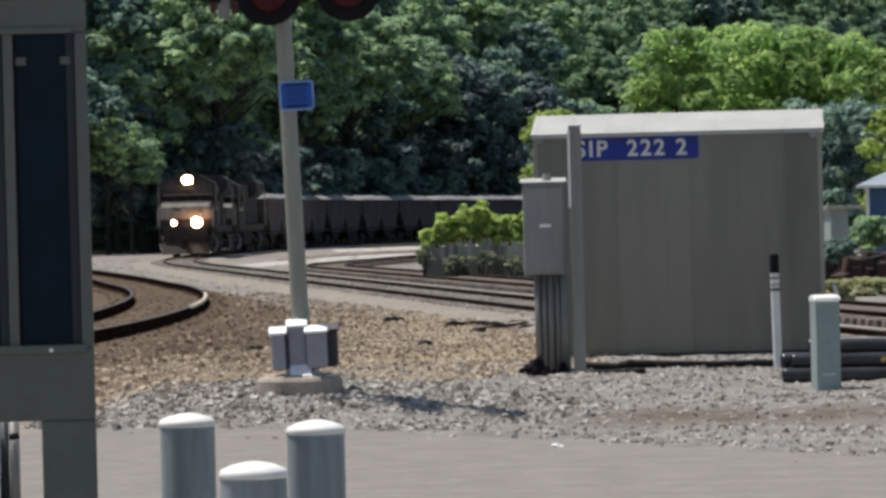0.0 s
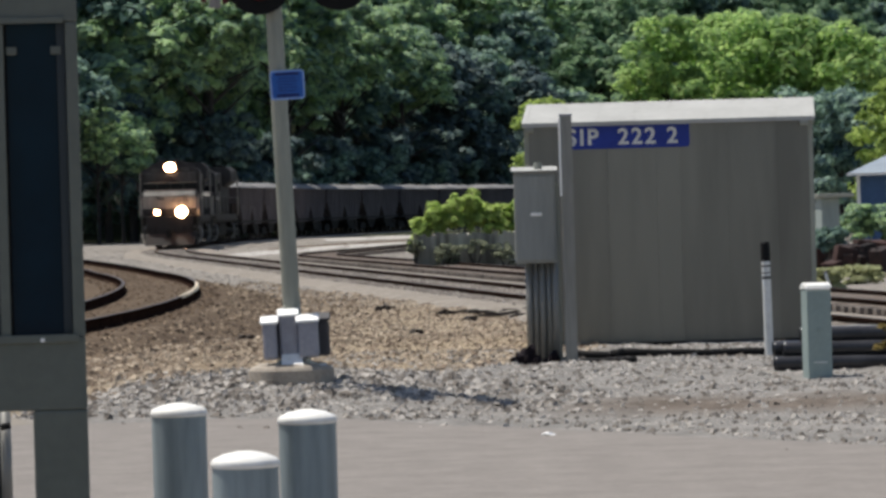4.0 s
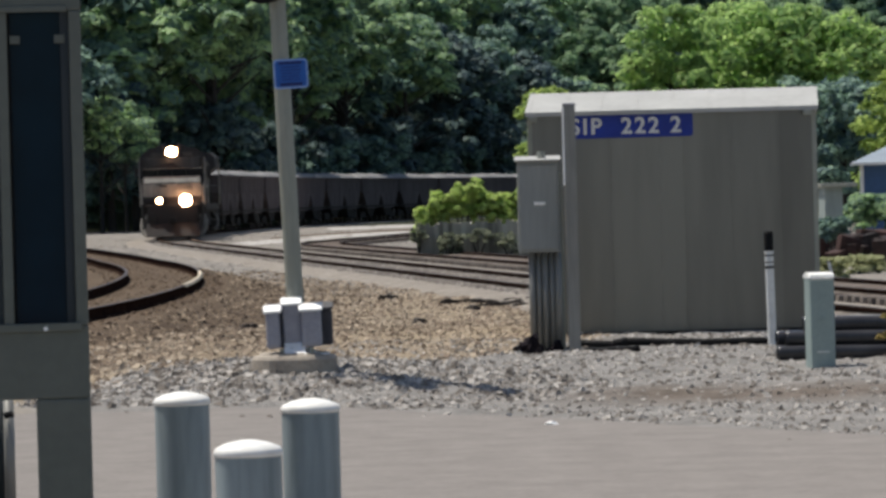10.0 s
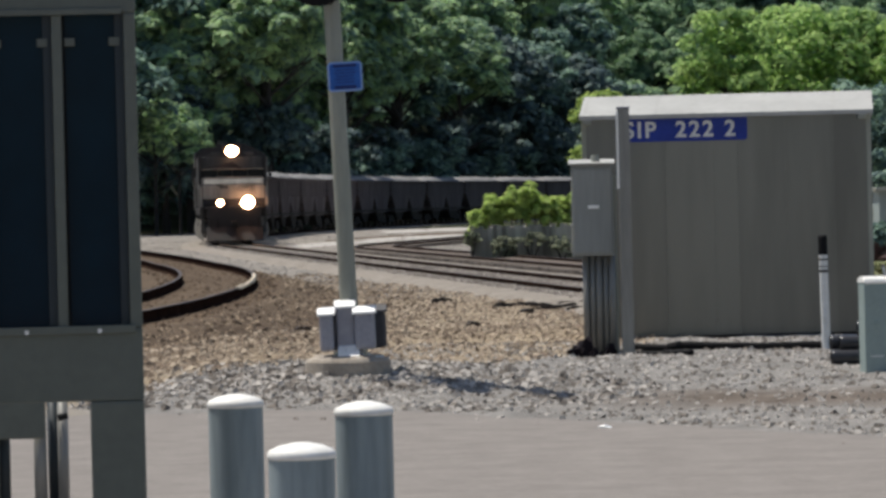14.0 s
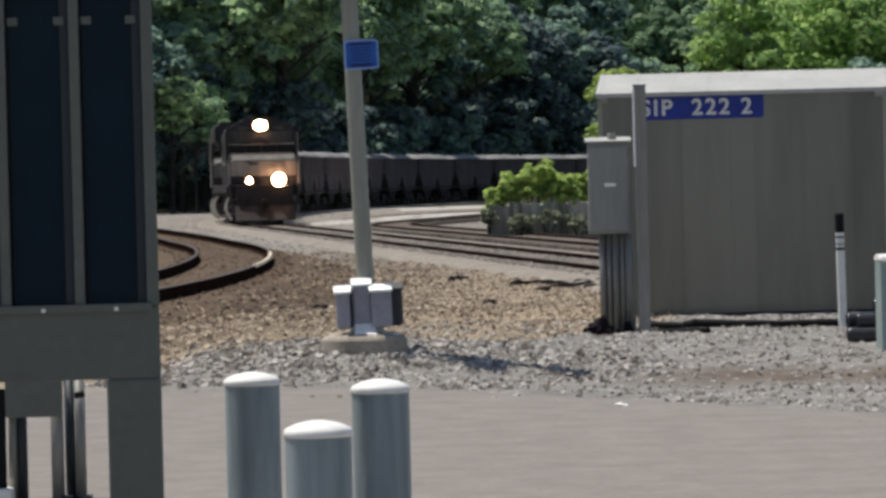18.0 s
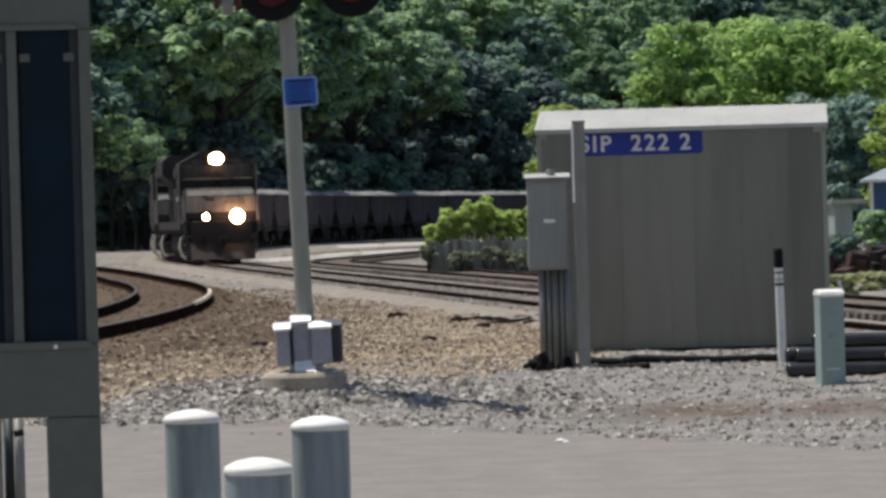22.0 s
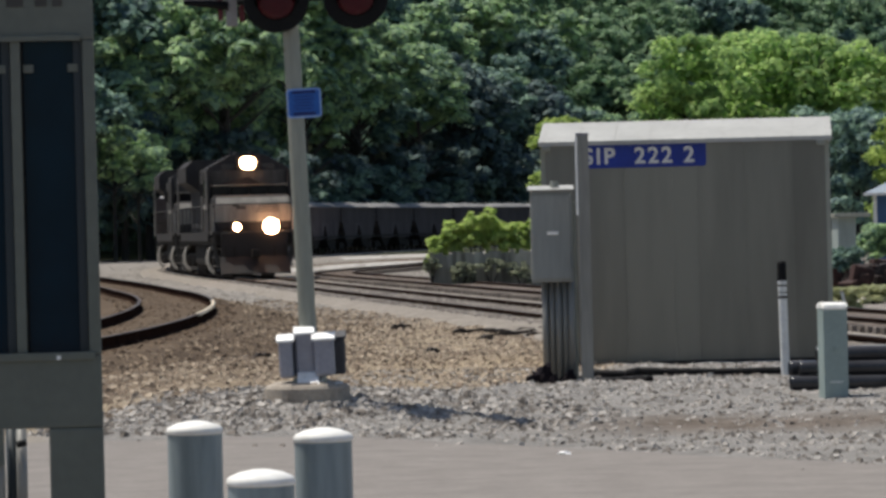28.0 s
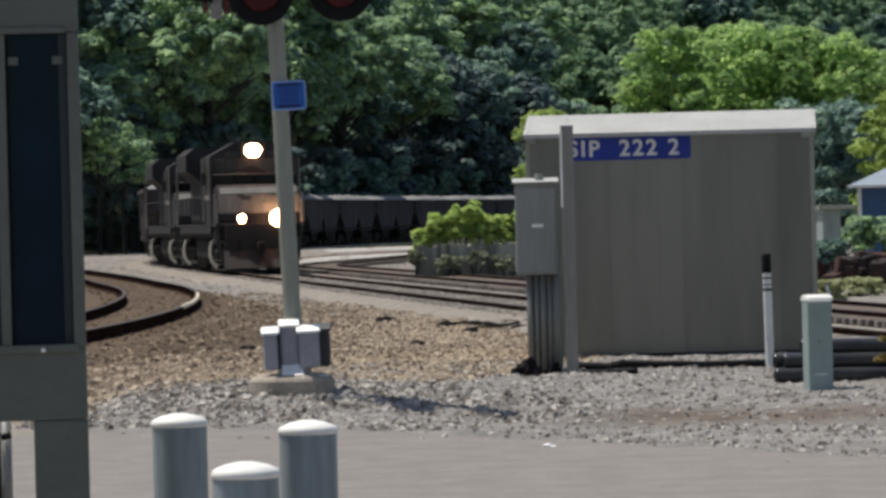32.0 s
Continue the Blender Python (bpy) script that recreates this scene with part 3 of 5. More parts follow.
main_track = track("main_track", main_x, 24, 560, 2.5, "rusty steel railway track curving towards the wood")
side_track = track("side_track", side_x, 30, 236, 1.5, "rusty siding on dark fouled ballast bending away", 0.03)
spur_track = track("spur_track", spur_x, 34, 160, 1.5, "rusty spur track bending away on a low brown bank", SPUR_Z)
bed("main_ballast", main_x, 20, 560, 3.0, [(-3.0, -0.32), (3.0, -0.32), (2.0, -0.115), (0.9, -0.10), (-0.9, -0.10), (-2.0, -0.115)], "pale_bed", "pale dusty ballast bed under a railway track")
bed("side_ballast", side_x, 20, 236, 2.0, [(-1.3, -0.32), (1.3, -0.32), (1.0, -0.06), (0.85, -0.05), (-0.85, -0.05), (-1.0, -0.06)], "side_bed", "dark brown fouled ballast bed of the siding")
bed("ballast_bed", spur_x, 30, 160, 2.0, [(-4.2, -0.36), (3.0, -0.36), (2.5, -0.17), (1.35, SPUR_Z - 0.19), (0.6, SPUR_Z - 0.17), (-0.6, SPUR_Z - 0.17), (-1.35, SPUR_Z - 0.19), (-3.0, -0.10)], "bed", "brown fouled ballast bank of the spur track")
# glint on the outer rail in the bend, put in as pale colour
worn = raw("worn_rail_head", *sweep(rail_line(spur_x, 69, 84, 1.0, 0.7525), [(-0.046, -0.034), (0.046, -0.034), (0.046, -0.024), (0.020, 0.014), (-0.020, 0.014), (-0.046, -0.024)]), M["glintsteel"])
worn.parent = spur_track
tagged(worn, "bright rail head with a sun glint put in its colour")

# ---- equipment shelter beside the crossing ----
def shelter():
    x0, x1, y0, y1, h = 1.10, 4.44, 47.5, 49.6, 2.60
    t = thing("equipment_shelter", pose(0, 0, 0), "weathered aluminium signal equipment shelter with a pale roof", "equipment shelter")
    b = B()
    box(b, x0 + 0.02, x1 - 0.02, y0 + 0.03, y1 - 0.03, 0.0, h)
    part("wall_core", b, M["alu"], t)
    edges = [x0, x0 + 0.42, x0 + 0.95, x0 + 1.52, x0 + 1.80, x0 + 2.36, x0 + 2.93, x1]
    for a, c in zip(edges, edges[1:]):
        b = B()
        box(b, a + 0.001, c - 0.001, y0, y0 + 0.03, 0.02, h - 0.02)
        part("panel", b, M["alu"], t)
    for x in (x0, x1):
        for y in (y0 + 0.01, y1 - 0.06):
            b = B()
            box(b, x - 0.025, x + 0.03, y - 0.015, y + 0.05, -0.02, h + 0.02, 0.006)
            part("corner_post", b, M["galv"], t)
    b = B()
    box(b, x0 - 0.02, x1 + 0.02, y0 - 0.02, y1 + 0.02, -0.08, 0.018, 0.006)
    part("base_frame", b, M["under"], t, "dark base frame set in the gravel")
    b = B()
    ym = (y0 + y1) / 2
    prism(b, [(y0 - 0.09, h - 0.03), (y0 - 0.09, h + 0.02), (ym, h + 0.27), (y1 + 0.09, h + 0.02), (y1 + 0.09, h - 0.03), (ym, h + 0.22)], x0 - 0.05, x1 + 0.05)
    roof = part("roof", b, M["roof"], t, "pale sheet metal gable roof")
    for k in range(9):
        x = x0 + (x1 - x0) * k / 8
        b = B()
        prism(b, [(y0 - 0.092, h + 0.018), (y0 - 0.092, h + 0.024), (ym, h + 0.275), (ym, h + 0.262)], x - 0.008, x + 0.008)
        part("roof_seam", b, M["roof"], roof)
    for x in (x0 + 0.02, x1 - 0.1):
        b = B()
        box(b, x - 0.03, x + 0.07, y0 - 0.10, y0 - 0.02, h - 0.09, h - 0.03, 0.01)
        part("lifting_lug", b, M["galv"], t)
    for x, y in ((x0, ym), (x1, ym)):
        b = B()
        prism(b, [(y0 + 0.03, h - 0.02), (y1 - 0.03, h - 0.02), (ym, h + 0.21)], x - 0.01 if x > 2 else x, x if x > 2 else x + 0.01)
        part("gable", b, M["alu"], t)
    # the plan leans a little: the long walls are not quite square to the ends
    for ob in t.children_recursive:
        for v in ob.data.vertices:
            v.co.x += 0.09 * max(0.0, v.co.y - y0)
    sg = thing("milepost_sign", pose(1.52, y0 - 0.012, 2.300), "blue enamel milepost sign with white characters", "sign")
    b = B()
    rounded(b, 0, 1.50, 0, 0.295, 0.04, -0.008, 0.006)
    part("plate", b, M["blue"], sg)
    word = bpy.data.curves.new("lettering", "FONT")
    word.body, word.size, word.extrude, word.align_x = "SIP  222 2", 0.262, 0.003, "LEFT"
    word.space_character, word.offset = 1.21, 0.006
    word.materials.append(M["white"])
    w = new("lettering", word)
    w.parent = sg
    w.matrix_basis = pose(0.055, -0.012, 0.052, 90)
    return t


shelter()


def tube(bm, pts, r, n=8):
    """One round bar bent along points."""
    pts = [Vector(p) for p in pts]
    rings = []
    for k, p in enumerate(pts):
        d = (pts[min(k + 1, len(pts) - 1)] - pts[max(k - 1, 0)]).normalized()
        side = d.cross(Vector((0, 0, 1)) if abs(d.z) < 0.9 else Vector((1, 0, 0))).normalized()
        up = side.cross(d)
        rings.append([bm.verts.new(p + r * (math.cos(a) * side + math.sin(a) * up)) for a in (2 * math.pi * i / n for i in range(n))])
    for u, v in zip(rings, rings[1:]):
        for k in range(n):
            bm.faces.new((u[k], v[k], v[(k + 1) % n], u[(k + 1) % n]))
    bm.faces.new(rings[0])
    bm.faces.new(rings[-1][::-1])
    return bm


def ground_hoses():
    for x0, x1, y0, rad, seed, label in ((1.45, 3.85, 43.5, 0.042, 8, "black hose lying on the gravel before the shelter"), (1.50, 2.15, 42.3, 0.026, 9, "short black hose end in the gravel")):
        t = thing("ground_hose", pose(0, 0, 0), label, "hose", "hoses before the shelter")
        r = random.Random(seed)
        pts, x = [], x0
        while x < x1:
            y = y0 + 0.08 * math.sin(x * 2.1) - (x - x0) * (0.9 if seed == 9 else 0.0)
            pts.append((x, y, ground_z(x, y) + rad * 0.9 + r.uniform(-0.004, 0.012)))
            x += r.uniform(0.12, 0.22)
        part("hose", tube(B(), pts, rad), M["hose"], t, smooth=True)
        b = B()
        rod(b, pts[2], pts[3], rad * 1.25, n=10)
        part("coupling", b, M["hose"], t, smooth=True)


ground_hoses()


def meter_cabinet():
    t = thing("meter_cabinet", pose(0.86, 43.2, 0), "light grey steel meter cabinet on galvanised legs", "cabinet")
    b = B()
    box(b, 0, 0.44, 0, 0.25, 1.04, 2.02, 0.012)
    body = part("body", b, M["cabinet"], t)
    b = B()
    box(b, 0.02, 0.42, -0.022, 0.0, 1.07, 1.97, 0.008)
    door = part("door", b, M["cabinet"], t)
    b = B()
    box(b, 0.17, 0.29, -0.032, -0.020, 1.545, 1.58, 0.005)
    part("latch", b, M["sunwhite"], door, "pale latch plate")
    b = B()
    prism(b, [(-0.06, 2.02), (-0.06, 2.03), (0.27, 2.075), (0.27, 2.02)], -0.025, 0.465)
    part("rain_hood", b, M["roof"], t)
    b = B()
    rod(b, (0.26, 0.1, 2.05), (0.26, 0.1, 2.12), 0.05, 0.04)
    part("cable_gland", b, M["galv"], t)
    for x, r in ((0.135, 0.036), (0.205, 0.030), (0.275, 0.038), (0.345, 0.030), (0.41, 0.036)):
        b = B()
        rod(b, (x, 0.12, -0.05), (x, 0.12, 1.06), r)
        part("leg", b, M["postgalv"], t, smooth=True)
    b = B()
    box(b, 0.10, 0.45, 0.17, 0.19, 0.0, 1.05)
    part("back_plate", b, M["cabinet"], t)
    for x in (0.14, 0.42):
        b = B()
        box(b, x, x + 0.06, 0.2, 0.25, -0.05, 1.9, 0.008)
        part("rear_post", b, M["galv"], t)
    p = thing("service_post", pose(1.42, 43.0, 0), "tall square galvanised service post", "post")
    b = B()
    box(b, -0.064, 0.064, -0.052, 0.052, -0.05, 2.60, 0.008)
    part("post", b, M["postgalv"], p)
    b = B()
    box(b, -0.070, 0.070, -0.06, 0.06, 2.60, 2.62, 0.006)
    part("post_cap", b, M["silver"], p)
    # channel coloured bright for the sun on the left edge of the post
    b = B()
    box(b, -0.078, -0.056, -0.066, -0.02, 1.75, 2.58, 0.002)
    part("edge_channel", b, M["sunwhite"], p, "edge channel with sunlight put in its pale colour")


meter_cabinet()


def marker_post():
    t = thing("marker_post", pose(3.555, 43.4, 0, 0, -0.8, 0), "white plastic cable marker post with a black top", "marker post")
    b = B()
    lathe(b, [(0.047, -0.05), (0.047, 0.95), (0.05, 1.0)], 16)
    part("post", b, M["white"], t, smooth=True)
    b = B()
    lathe(b, [(0.051, 0.99), (0.051, 1.17), (0.045, 1.20), (0.0, 1.205)], 16)
    part("cap", b, M["black"], t, "black cap", smooth=True)
    for z, h in ((0.93, 0.02), (0.80, 0.03), (0.86, 0.012)):
        b = B()
        lathe(b, [(0.0485, z), (0.0485, z + h)], 16)
        part("label_bar", b, M["locogrey"], t)


marker_post()


def pedestal():
    t = thing("utility_pedestal", pose(3.525, 37.6, 0, 0, 0, 7), "pale green steel utility pedestal", "pedestal")
    b = B()
    box(b, -0.115, 0.115, -0.13, 0.13, -0.03, 0.83, 0.012)
    part("body", b, M["pedestal"], t)
    # white of the cover carries the sunlight on its top
    b = B()
    prism(b, [(-0.145, 0.80), (-0.145, 0.835), (-0.09, 0.868), (0.09, 0.868), (0.145, 0.835), (0.145, 0.80)], -0.121, 0.121)
    bmesh.ops.bevel(b, geom=b.edges[:], offset=0.012, segments=2, affect="EDGES")
    part("cover", b, M["cap"], t, "domed cover with sunlit brightness in its colour")
    b = B()
    box(b, -0.06, 0.06, -0.138, -0.129, 0.125, 0.137)
    part("label_bar", b, M["white"], t)
    b = B()
    box(b, -0.02, 0.02, -0.145, -0.129, 0.42, 0.46, 0.005)
    part("lock", b, M["pedestal"], t)


pedestal()


def pipes():
    rng = random.Random(5)
    spec = [(0, 0), (1, 0), (2, 0), (0.5, 1), (1.5, 1), (1.0, 2)]
    for i, (k, l) in enumerate(spec):
        t = thing("drain_pipe", pose(3.16 + rng.uniform(-0.06, 0.12) + l * 0.12, 38.7 + k * 0.155, 0.078 + l * 0.134, rng.uniform(-1, 1), rng.uniform(-0.5, 0.5), rng.uniform(-2, 2)), "black plastic drain pipe in a low stack", "pipe", "stacked drain pipes")
        b = B()
        prof = [(0.060, 0), (0.072, 0.0), (0.072, 0.03)]
        z = 0.03
        while z < 3.0:
            prof += [(0.0725, z + 0.02), (0.0735, z + 0.25), (0.0725, z + 0.48)]
            z += 0.50
        lathe(b, prof, 14, pose(0, 0, 0, 0, 90, 0))
        part("tube", b, M["rubber"], t, smooth=True)
        b = B()
        lathe(b, [(0.060, 0.0), (0.060, 2.9)], 14, pose(0, 0, 0, 0, 90, 0))
        part("bore", b, M["black"], t)


pipes()


# ---- crossing signal mast ----
def signal_mast():
    t = thing("crossing_signal", pose(-1.221, 34.5, 0.33, 0, -1.85, 0) @ Matrix.Scale(1.045, 4), "galvanised railroad crossing signal mast with flashing lights", "crossing signal")
    b = B()
    lathe(b, [(0.074, 0.10), (0.071, 0.6), (0.067, 3.0), (0.062, 5.0), (0.0, 5.02)], 24)
    part("mast", b, M["galv"], t, smooth=True)
    # cast base with a junction box between bevelled pods
    # sunlit white of flange, foot and lids is put into their colour
    b = B()
    lathe(b, [(0.27, -0.01), (0.26, 0.02), (0.15, 0.035), (0.13, 0.06), (0.10, 0.08)], 20)
    part("base_flange", b, M["sunwhite"], t, "pale cast base flange")
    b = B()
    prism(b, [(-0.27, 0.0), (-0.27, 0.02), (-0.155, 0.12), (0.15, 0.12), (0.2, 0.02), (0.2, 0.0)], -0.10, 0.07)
    part("base_foot", b, M["sunwhite"], t, "foot with sunlight put in its white colour")
    b = B()
    box(b, -0.105, 0.045, -0.15, 0.15, 0.06, 0.435, 0.02)
    part("junction_box", b, M["silver"], t)
    for x, y, w in ((-0.185, -0.10, 0.058), (0.125, -0.10, 0.082), (-0.15, 0.12, 0.07), (0.205, 0.14, 0.085)):
        b = B()
        box(b, x - w, x + w, y - 0.11, y + 0.10, 0.08, 0.38, 0.03)
        # rear right pod is darkened in its paint for the shadow side
        pod = part("junction_pod", b, M["shadepod"] if x > 0.2 else M["silver"], t, "junction pod with its shadow put in the dark grey" if x > 0.2 else "")
        # front lids coloured sunlit white, rear ones left dull
        b = B()
        prism(b, [(y - 0.13, 0.37), (y - 0.13, 0.388), (y - 0.06, 0.433), (y + 0.06, 0.433), (y + 0.115, 0.39), (y + 0.115, 0.37)], x - w - 0.012, x + w + 0.012)
        part("pod_lid", b, M["sunwhite"] if y < 0 else M["shadepod"] if x > 0.2 else M["silver"], pod, "pale lid" if y < 0 else "dull grey lid")
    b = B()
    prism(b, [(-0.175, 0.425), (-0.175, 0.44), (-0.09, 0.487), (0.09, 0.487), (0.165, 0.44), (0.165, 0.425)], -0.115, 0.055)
    part("box_lid", b, M["sunwhite"], t, "lid with sunlight put in its white colour")
    for x in (-0.12, -0.04, 0.04, 0.12):
        b = B()
        rod(b, (x, -0.19, 0.015), (x, -0.19, 0.08), 0.018, n=6)
        part("bolt", b, M["galv"], t)
    # emergency notice
    b = B()
    rounded(b, -0.062, 0.218, 2.185, 2.425, 0.028, -0.095, -0.088)
    plate = part("notice_plate", b, M["blue3"], t, "pale blue edge of the notice")
    b = B()
    rounded(b, -0.048, 0.204, 2.199, 2.411, 0.018, -0.101, -0.0955)
    part("notice_face", b, M["blue2"], plate, "blue notice face")
    for z, w, tall in ((2.382, 0.19, 0.022), (2.355, 0.15, 0.007), (2.33, 0.17, 0.007), (2.305, 0.15, 0.007), (2.28, 0.16, 0.007), (2.255, 0.14, 0.007), (2.206, 0.18, 0.026)):
        b = B()
        box(b, 0.078 - w / 2, 0.078 + w / 2, -0.1035, -0.1012, z, z + tall)
        part("text_bar", b, M["navy"], plate)
    # two light units on a short cross arm, one pair this way, one pair away to the side
    b = B()
    rod(b, (-0.42, -0.10, 3.16), (0.60, -0.02, 3.16), 0.03)
    part("cross_arm", b, M["black"], t, smooth=True)

    def light(x, y, z, rz):
        m = pose(x, y, z, 90, 0, rz)
        b = B()
        lathe(b, [(0.0, -0.01), (0.262, -0.01), (0.268, 0.0), (0.262, 0.012), (0.16, 0.02)], 32, m)
        bg = part("background_disc", b, M["black"], t, smooth=False)
        b = B()
        lathe(b, [(0.155, 0.02), (0.152, 0.05), (0.11, 0.075), (0.0, 0.088)], 28, m)
        part("lens", b, M["red"], bg, "dark red unlit lens", smooth=True)
        b = B()
        lathe(b, [(0.0, -0.20), (0.12, -0.19), (0.165, -0.12), (0.17, -0.01)], 24, m)
        part("housing", b, M["black"], bg, smooth=True)
        b = B()
        n = 18
        for i in range(n):
            a0, a1 = radians(-15 + 210 * i / n), radians(-15 + 210 * (i + 1) / n)
            d0 = 0.05 + 0.24 * math.sin(max(0, min(math.pi, (a0 + radians(15)) / radians(210) * math.pi)))
            d1 = 0.05 + 0.24 * math.sin(max(0, min(math.pi, (a1 + radians(15)) / radians(210) * math.pi)))
            for r0 in (0.170, 0.174):
                q = [m @ Vector((r0 * math.cos(a), r0 * math.sin(a), d)) for a, d in ((a0, 0.01), (a1, 0.01), (a1, d1), (a0, d0))]
                b.faces.new([b.verts.new(v) for v in q])
        part("visor", b, M["black"], bg)

    light(-0.10, -0.16, 3.15, 0)
    light(0.545, -0.10, 3.15, 0)
    b = B()
    rod(b, (-0.86, 0.05, 3.245), (0.0, 0.05, 3.245), 0.066, n=20)
    part("gate_arm_bracket", b, M["silver"], t, smooth=True)
    b = B()
    rod(b, (-0.86, 0.02, 3.185), (-0.50, 0.02, 3.135), 0.022, 0.036)
    part("hanging_cable", b, M["black"], t, smooth=True)
    # white and red of the boards dimmed in the paint for shade
    for k, mname in enumerate(("redpaint", "dullwhite", "redpaint")):
        b = B()
        box(b, (-0.585, -0.525, -0.415)[k], (-0.545, -0.43, -0.37)[k], 0.02, 0.05, (3.02, 2.965, 3.0)[k], 3.4, 0.004, pose(0.0, 0, 0))
        part("striped_board", b, M[mname], t)
    c = thing("mast_foundation", pose(-1.255, 34.5, -0.02) @ Matrix.Scale(1.0, 4), "round pale concrete signal mast foundation", "foundation")
    b = B()
    lathe(b, [(0.37, -0.1), (0.365, 0.335), (0.345, 0.362), (0.30, 0.372), (0.285, 0.388), (0.0, 0.39)], 32)
    part("concrete_block", b, M["concrete"], c)


signal_mast()


# ---- bollards by the kiosk ----
def bollards():
    first = thing("bollard", pose(-0.858, 13.3, 0.004), "grey-green painted steel bollard with a pale domed cap", "bollard", "bollards by the kiosk")
    b = B()
    lathe(b, [(0.090, -0.05), (0.090, 0.99)], 32)
    part("pipe", b, M["bollard"], first, smooth=True)
    # cap colour whitened for the sun on the bollard top
    b = B()
    lathe(b, [(0.0905, 0.988), (0.0935, 0.990), (0.0935, 1.002), (0.088, 1.012), (0.060, 1.024), (0.022, 1.032), (0.0, 1.033)], 32)
    part("cap", b, M["cap"], first, "pale cap with sunlit brightness in its colour", smooth=True)
    copy_thing(first, pose(-0.415, 12.65, 0.003, 0, 0, 70))
    copy_thing(first, pose(-0.528, 10.9, -0.02, 0, 0, 150))


bollards()


def kiosk():
    t = thing("kiosk", pose(-1.044, 12.0, 0, 0, 0, 5.2) @ Matrix.Translation((1.044, 0, 0)), "grey-green steel kiosk with tall narrow dark windows", "kiosk")
    xr, xl = -1.044, -2.20
    def slab(name, x0, x1, y0, y1, z0, z1, bev=0.006, m="booth", par=None, label=""):
        b = B()
        box(b, x0, x1, y0, y1, z0, z1, bev)
        return part(name, b, M[m], par or t, label)
    slab("lower_panel", xl, xr, 0, 0.5, 1.085, 1.30)
    slab("upper_panel", xl, xr, 0, 0.5, 2.235, 2.75)
    slab("ledge", xl, xr - 0.02, -0.012, 0.0, 1.285, 1.31, 0.004)
    slab("upper_ledge", xl, xr - 0.04, -0.010, 0.0, 2.232, 2.25, 0.003)
    slab("corner_post", xr - 0.036, xr, 0, 0.5, 1.30, 2.235)
    for x0, x1 in ((-1.293, -1.262), (-1.511, -1.48), (-1.729, -1.698), (-1.947, -1.916), (-2.20, -2.134)):
        slab("mullion", x0, x1, 0.0, 0.06, 1.30, 2.235)
    for x0, x1 in ((-1.262, -1.080), (-1.48, -1.293), (-1.698, -1.511), (-1.916, -1.729), (-2.134, -1.947)):
        pn = slab("pane", x0, x1, 0.035, 0.045, 1.30, 2.235, 0, "glass", None, "dark tinted glass")
        for c in (x0 + 0.022, x1 - 0.028):
            slab("clip", c - 0.016, c + 0.016, 0.018, 0.034, 2.14, 2.165, 0.004, "booth", pn)
        slab("inner_trim", x1 - 0.026, x1, 0.022, 0.034, 1.30, 2.235, 0.002, "darktrim", pn)
        slab("gasket", x0, x0 + 0.008, 0.02, 0.034, 1.30, 2.235, 0, "black", pn)
        slab("screw", (x0 + x1) / 2 - 0.006, (x0 + x1) / 2 + 0.006, -0.016, -0.0121, 1.288, 1.30, 0, "cap", pn)
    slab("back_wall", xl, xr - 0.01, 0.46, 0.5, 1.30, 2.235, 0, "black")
    slab("leg", -1.205, xr, 0.0, 0.16, -0.02, 1.085, 0.01)
    slab("leg", xl, xl + 0.155, 0.0, 0.16, -0.02, 1.085, 0.01)
    slab("roof_cap", xl - 0.03, xr + 0.03, -0.03, 0.53, 2.75, 2.80, 0.01)
    for k, (a, w) in enumerate(((-1.215, 0.035), (-1.165, 0.03), (-1.30, 0.05), (-1.38, 0.05), (-1.46, 0.05))):
        slab("letter_bar", a, a + w, -0.004, 0.0, 2.335, 2.42, 0, "locogrey", None, "worn dark lettering")
    # low barrier on the road beyond it
    q = thing("low_barrier", pose(-2.49, 21.3, 0), "grey steel low barrier on round posts", "barrier")
    b = B()
    box(b, -0.19, 0.11, -0.02, 0.02, 0.456, 0.66, 0.01)
    part("rail_plate", b, M["booth"], q)
    # black sheet added where there is only a dark void
    b = B()
    box(b, -1.5, -0.192, -0.02, 0.02, 0.08, 0.61, 0.01)
    part("dark_panel", b, M["black"], q, "black sheet added for the dark void beside the barrier plate")
    b = B()
    box(b, -1.5, -0.16, -0.10, 0.10, -0.02, 0.085, 0.02)
    part("base_beam", b, M["cap"], q, "pale base beam")
    # tube at 0.137 coloured dark for the shade between the pale posts
    for x, y, r, m in ((0.074, 0.0, 0.034, "postgalv"), (0.137, 0.09, 0.032, "darktrim"), (0.193, 0.03, 0.029, "postgalv"), (-0.168, 0.03, 0.022, "postgalv"), (-0.122, 0.06, 0.030, "darktrim"), (-0.9, 0.05, 0.036, "galv"), (-1.4, 0.05, 0.036, "galv")):
        b = B()
        rod(b, (x, y + 0.05, -0.02), (x, y + 0.05, 0.64), r)
        part("post", b, M[m], q, smooth=True)
    for x in (0.137, 0.193):
        b = B()
        box(b, x - 0.05, x + 0.05, 0.02, 0.16, 0.005, 0.03, 0.005)
        part("foot_plate", b, M["darktrim"], q)
    b = B()
    rod(b, (0.18, -0.02, 0.565), (0.23, -0.02, 0.575), 0.018)
    part("end_hook", b, M["black"], q)


kiosk()


# ---- fence, house, shed and clutter past the tracks ----
def stake():
    t = thing("marker_stake", pose(7.52, 77, -0.19, 0, -14, 0), "small white leaning marker stake beside the siding", "stake")
    b = B()
    box(b, -0.03, 0.03, -0.012, 0.012, -0.05, 0.42, 0.004)
    part("blade", b, M["white"], t)
    b = B()
    box(b, -0.032, 0.032, -0.014, 0.014, 0.42, 0.47, 0.004)
    part("tip", b, M["dullwhite"], t, "grimy tip")


stake()


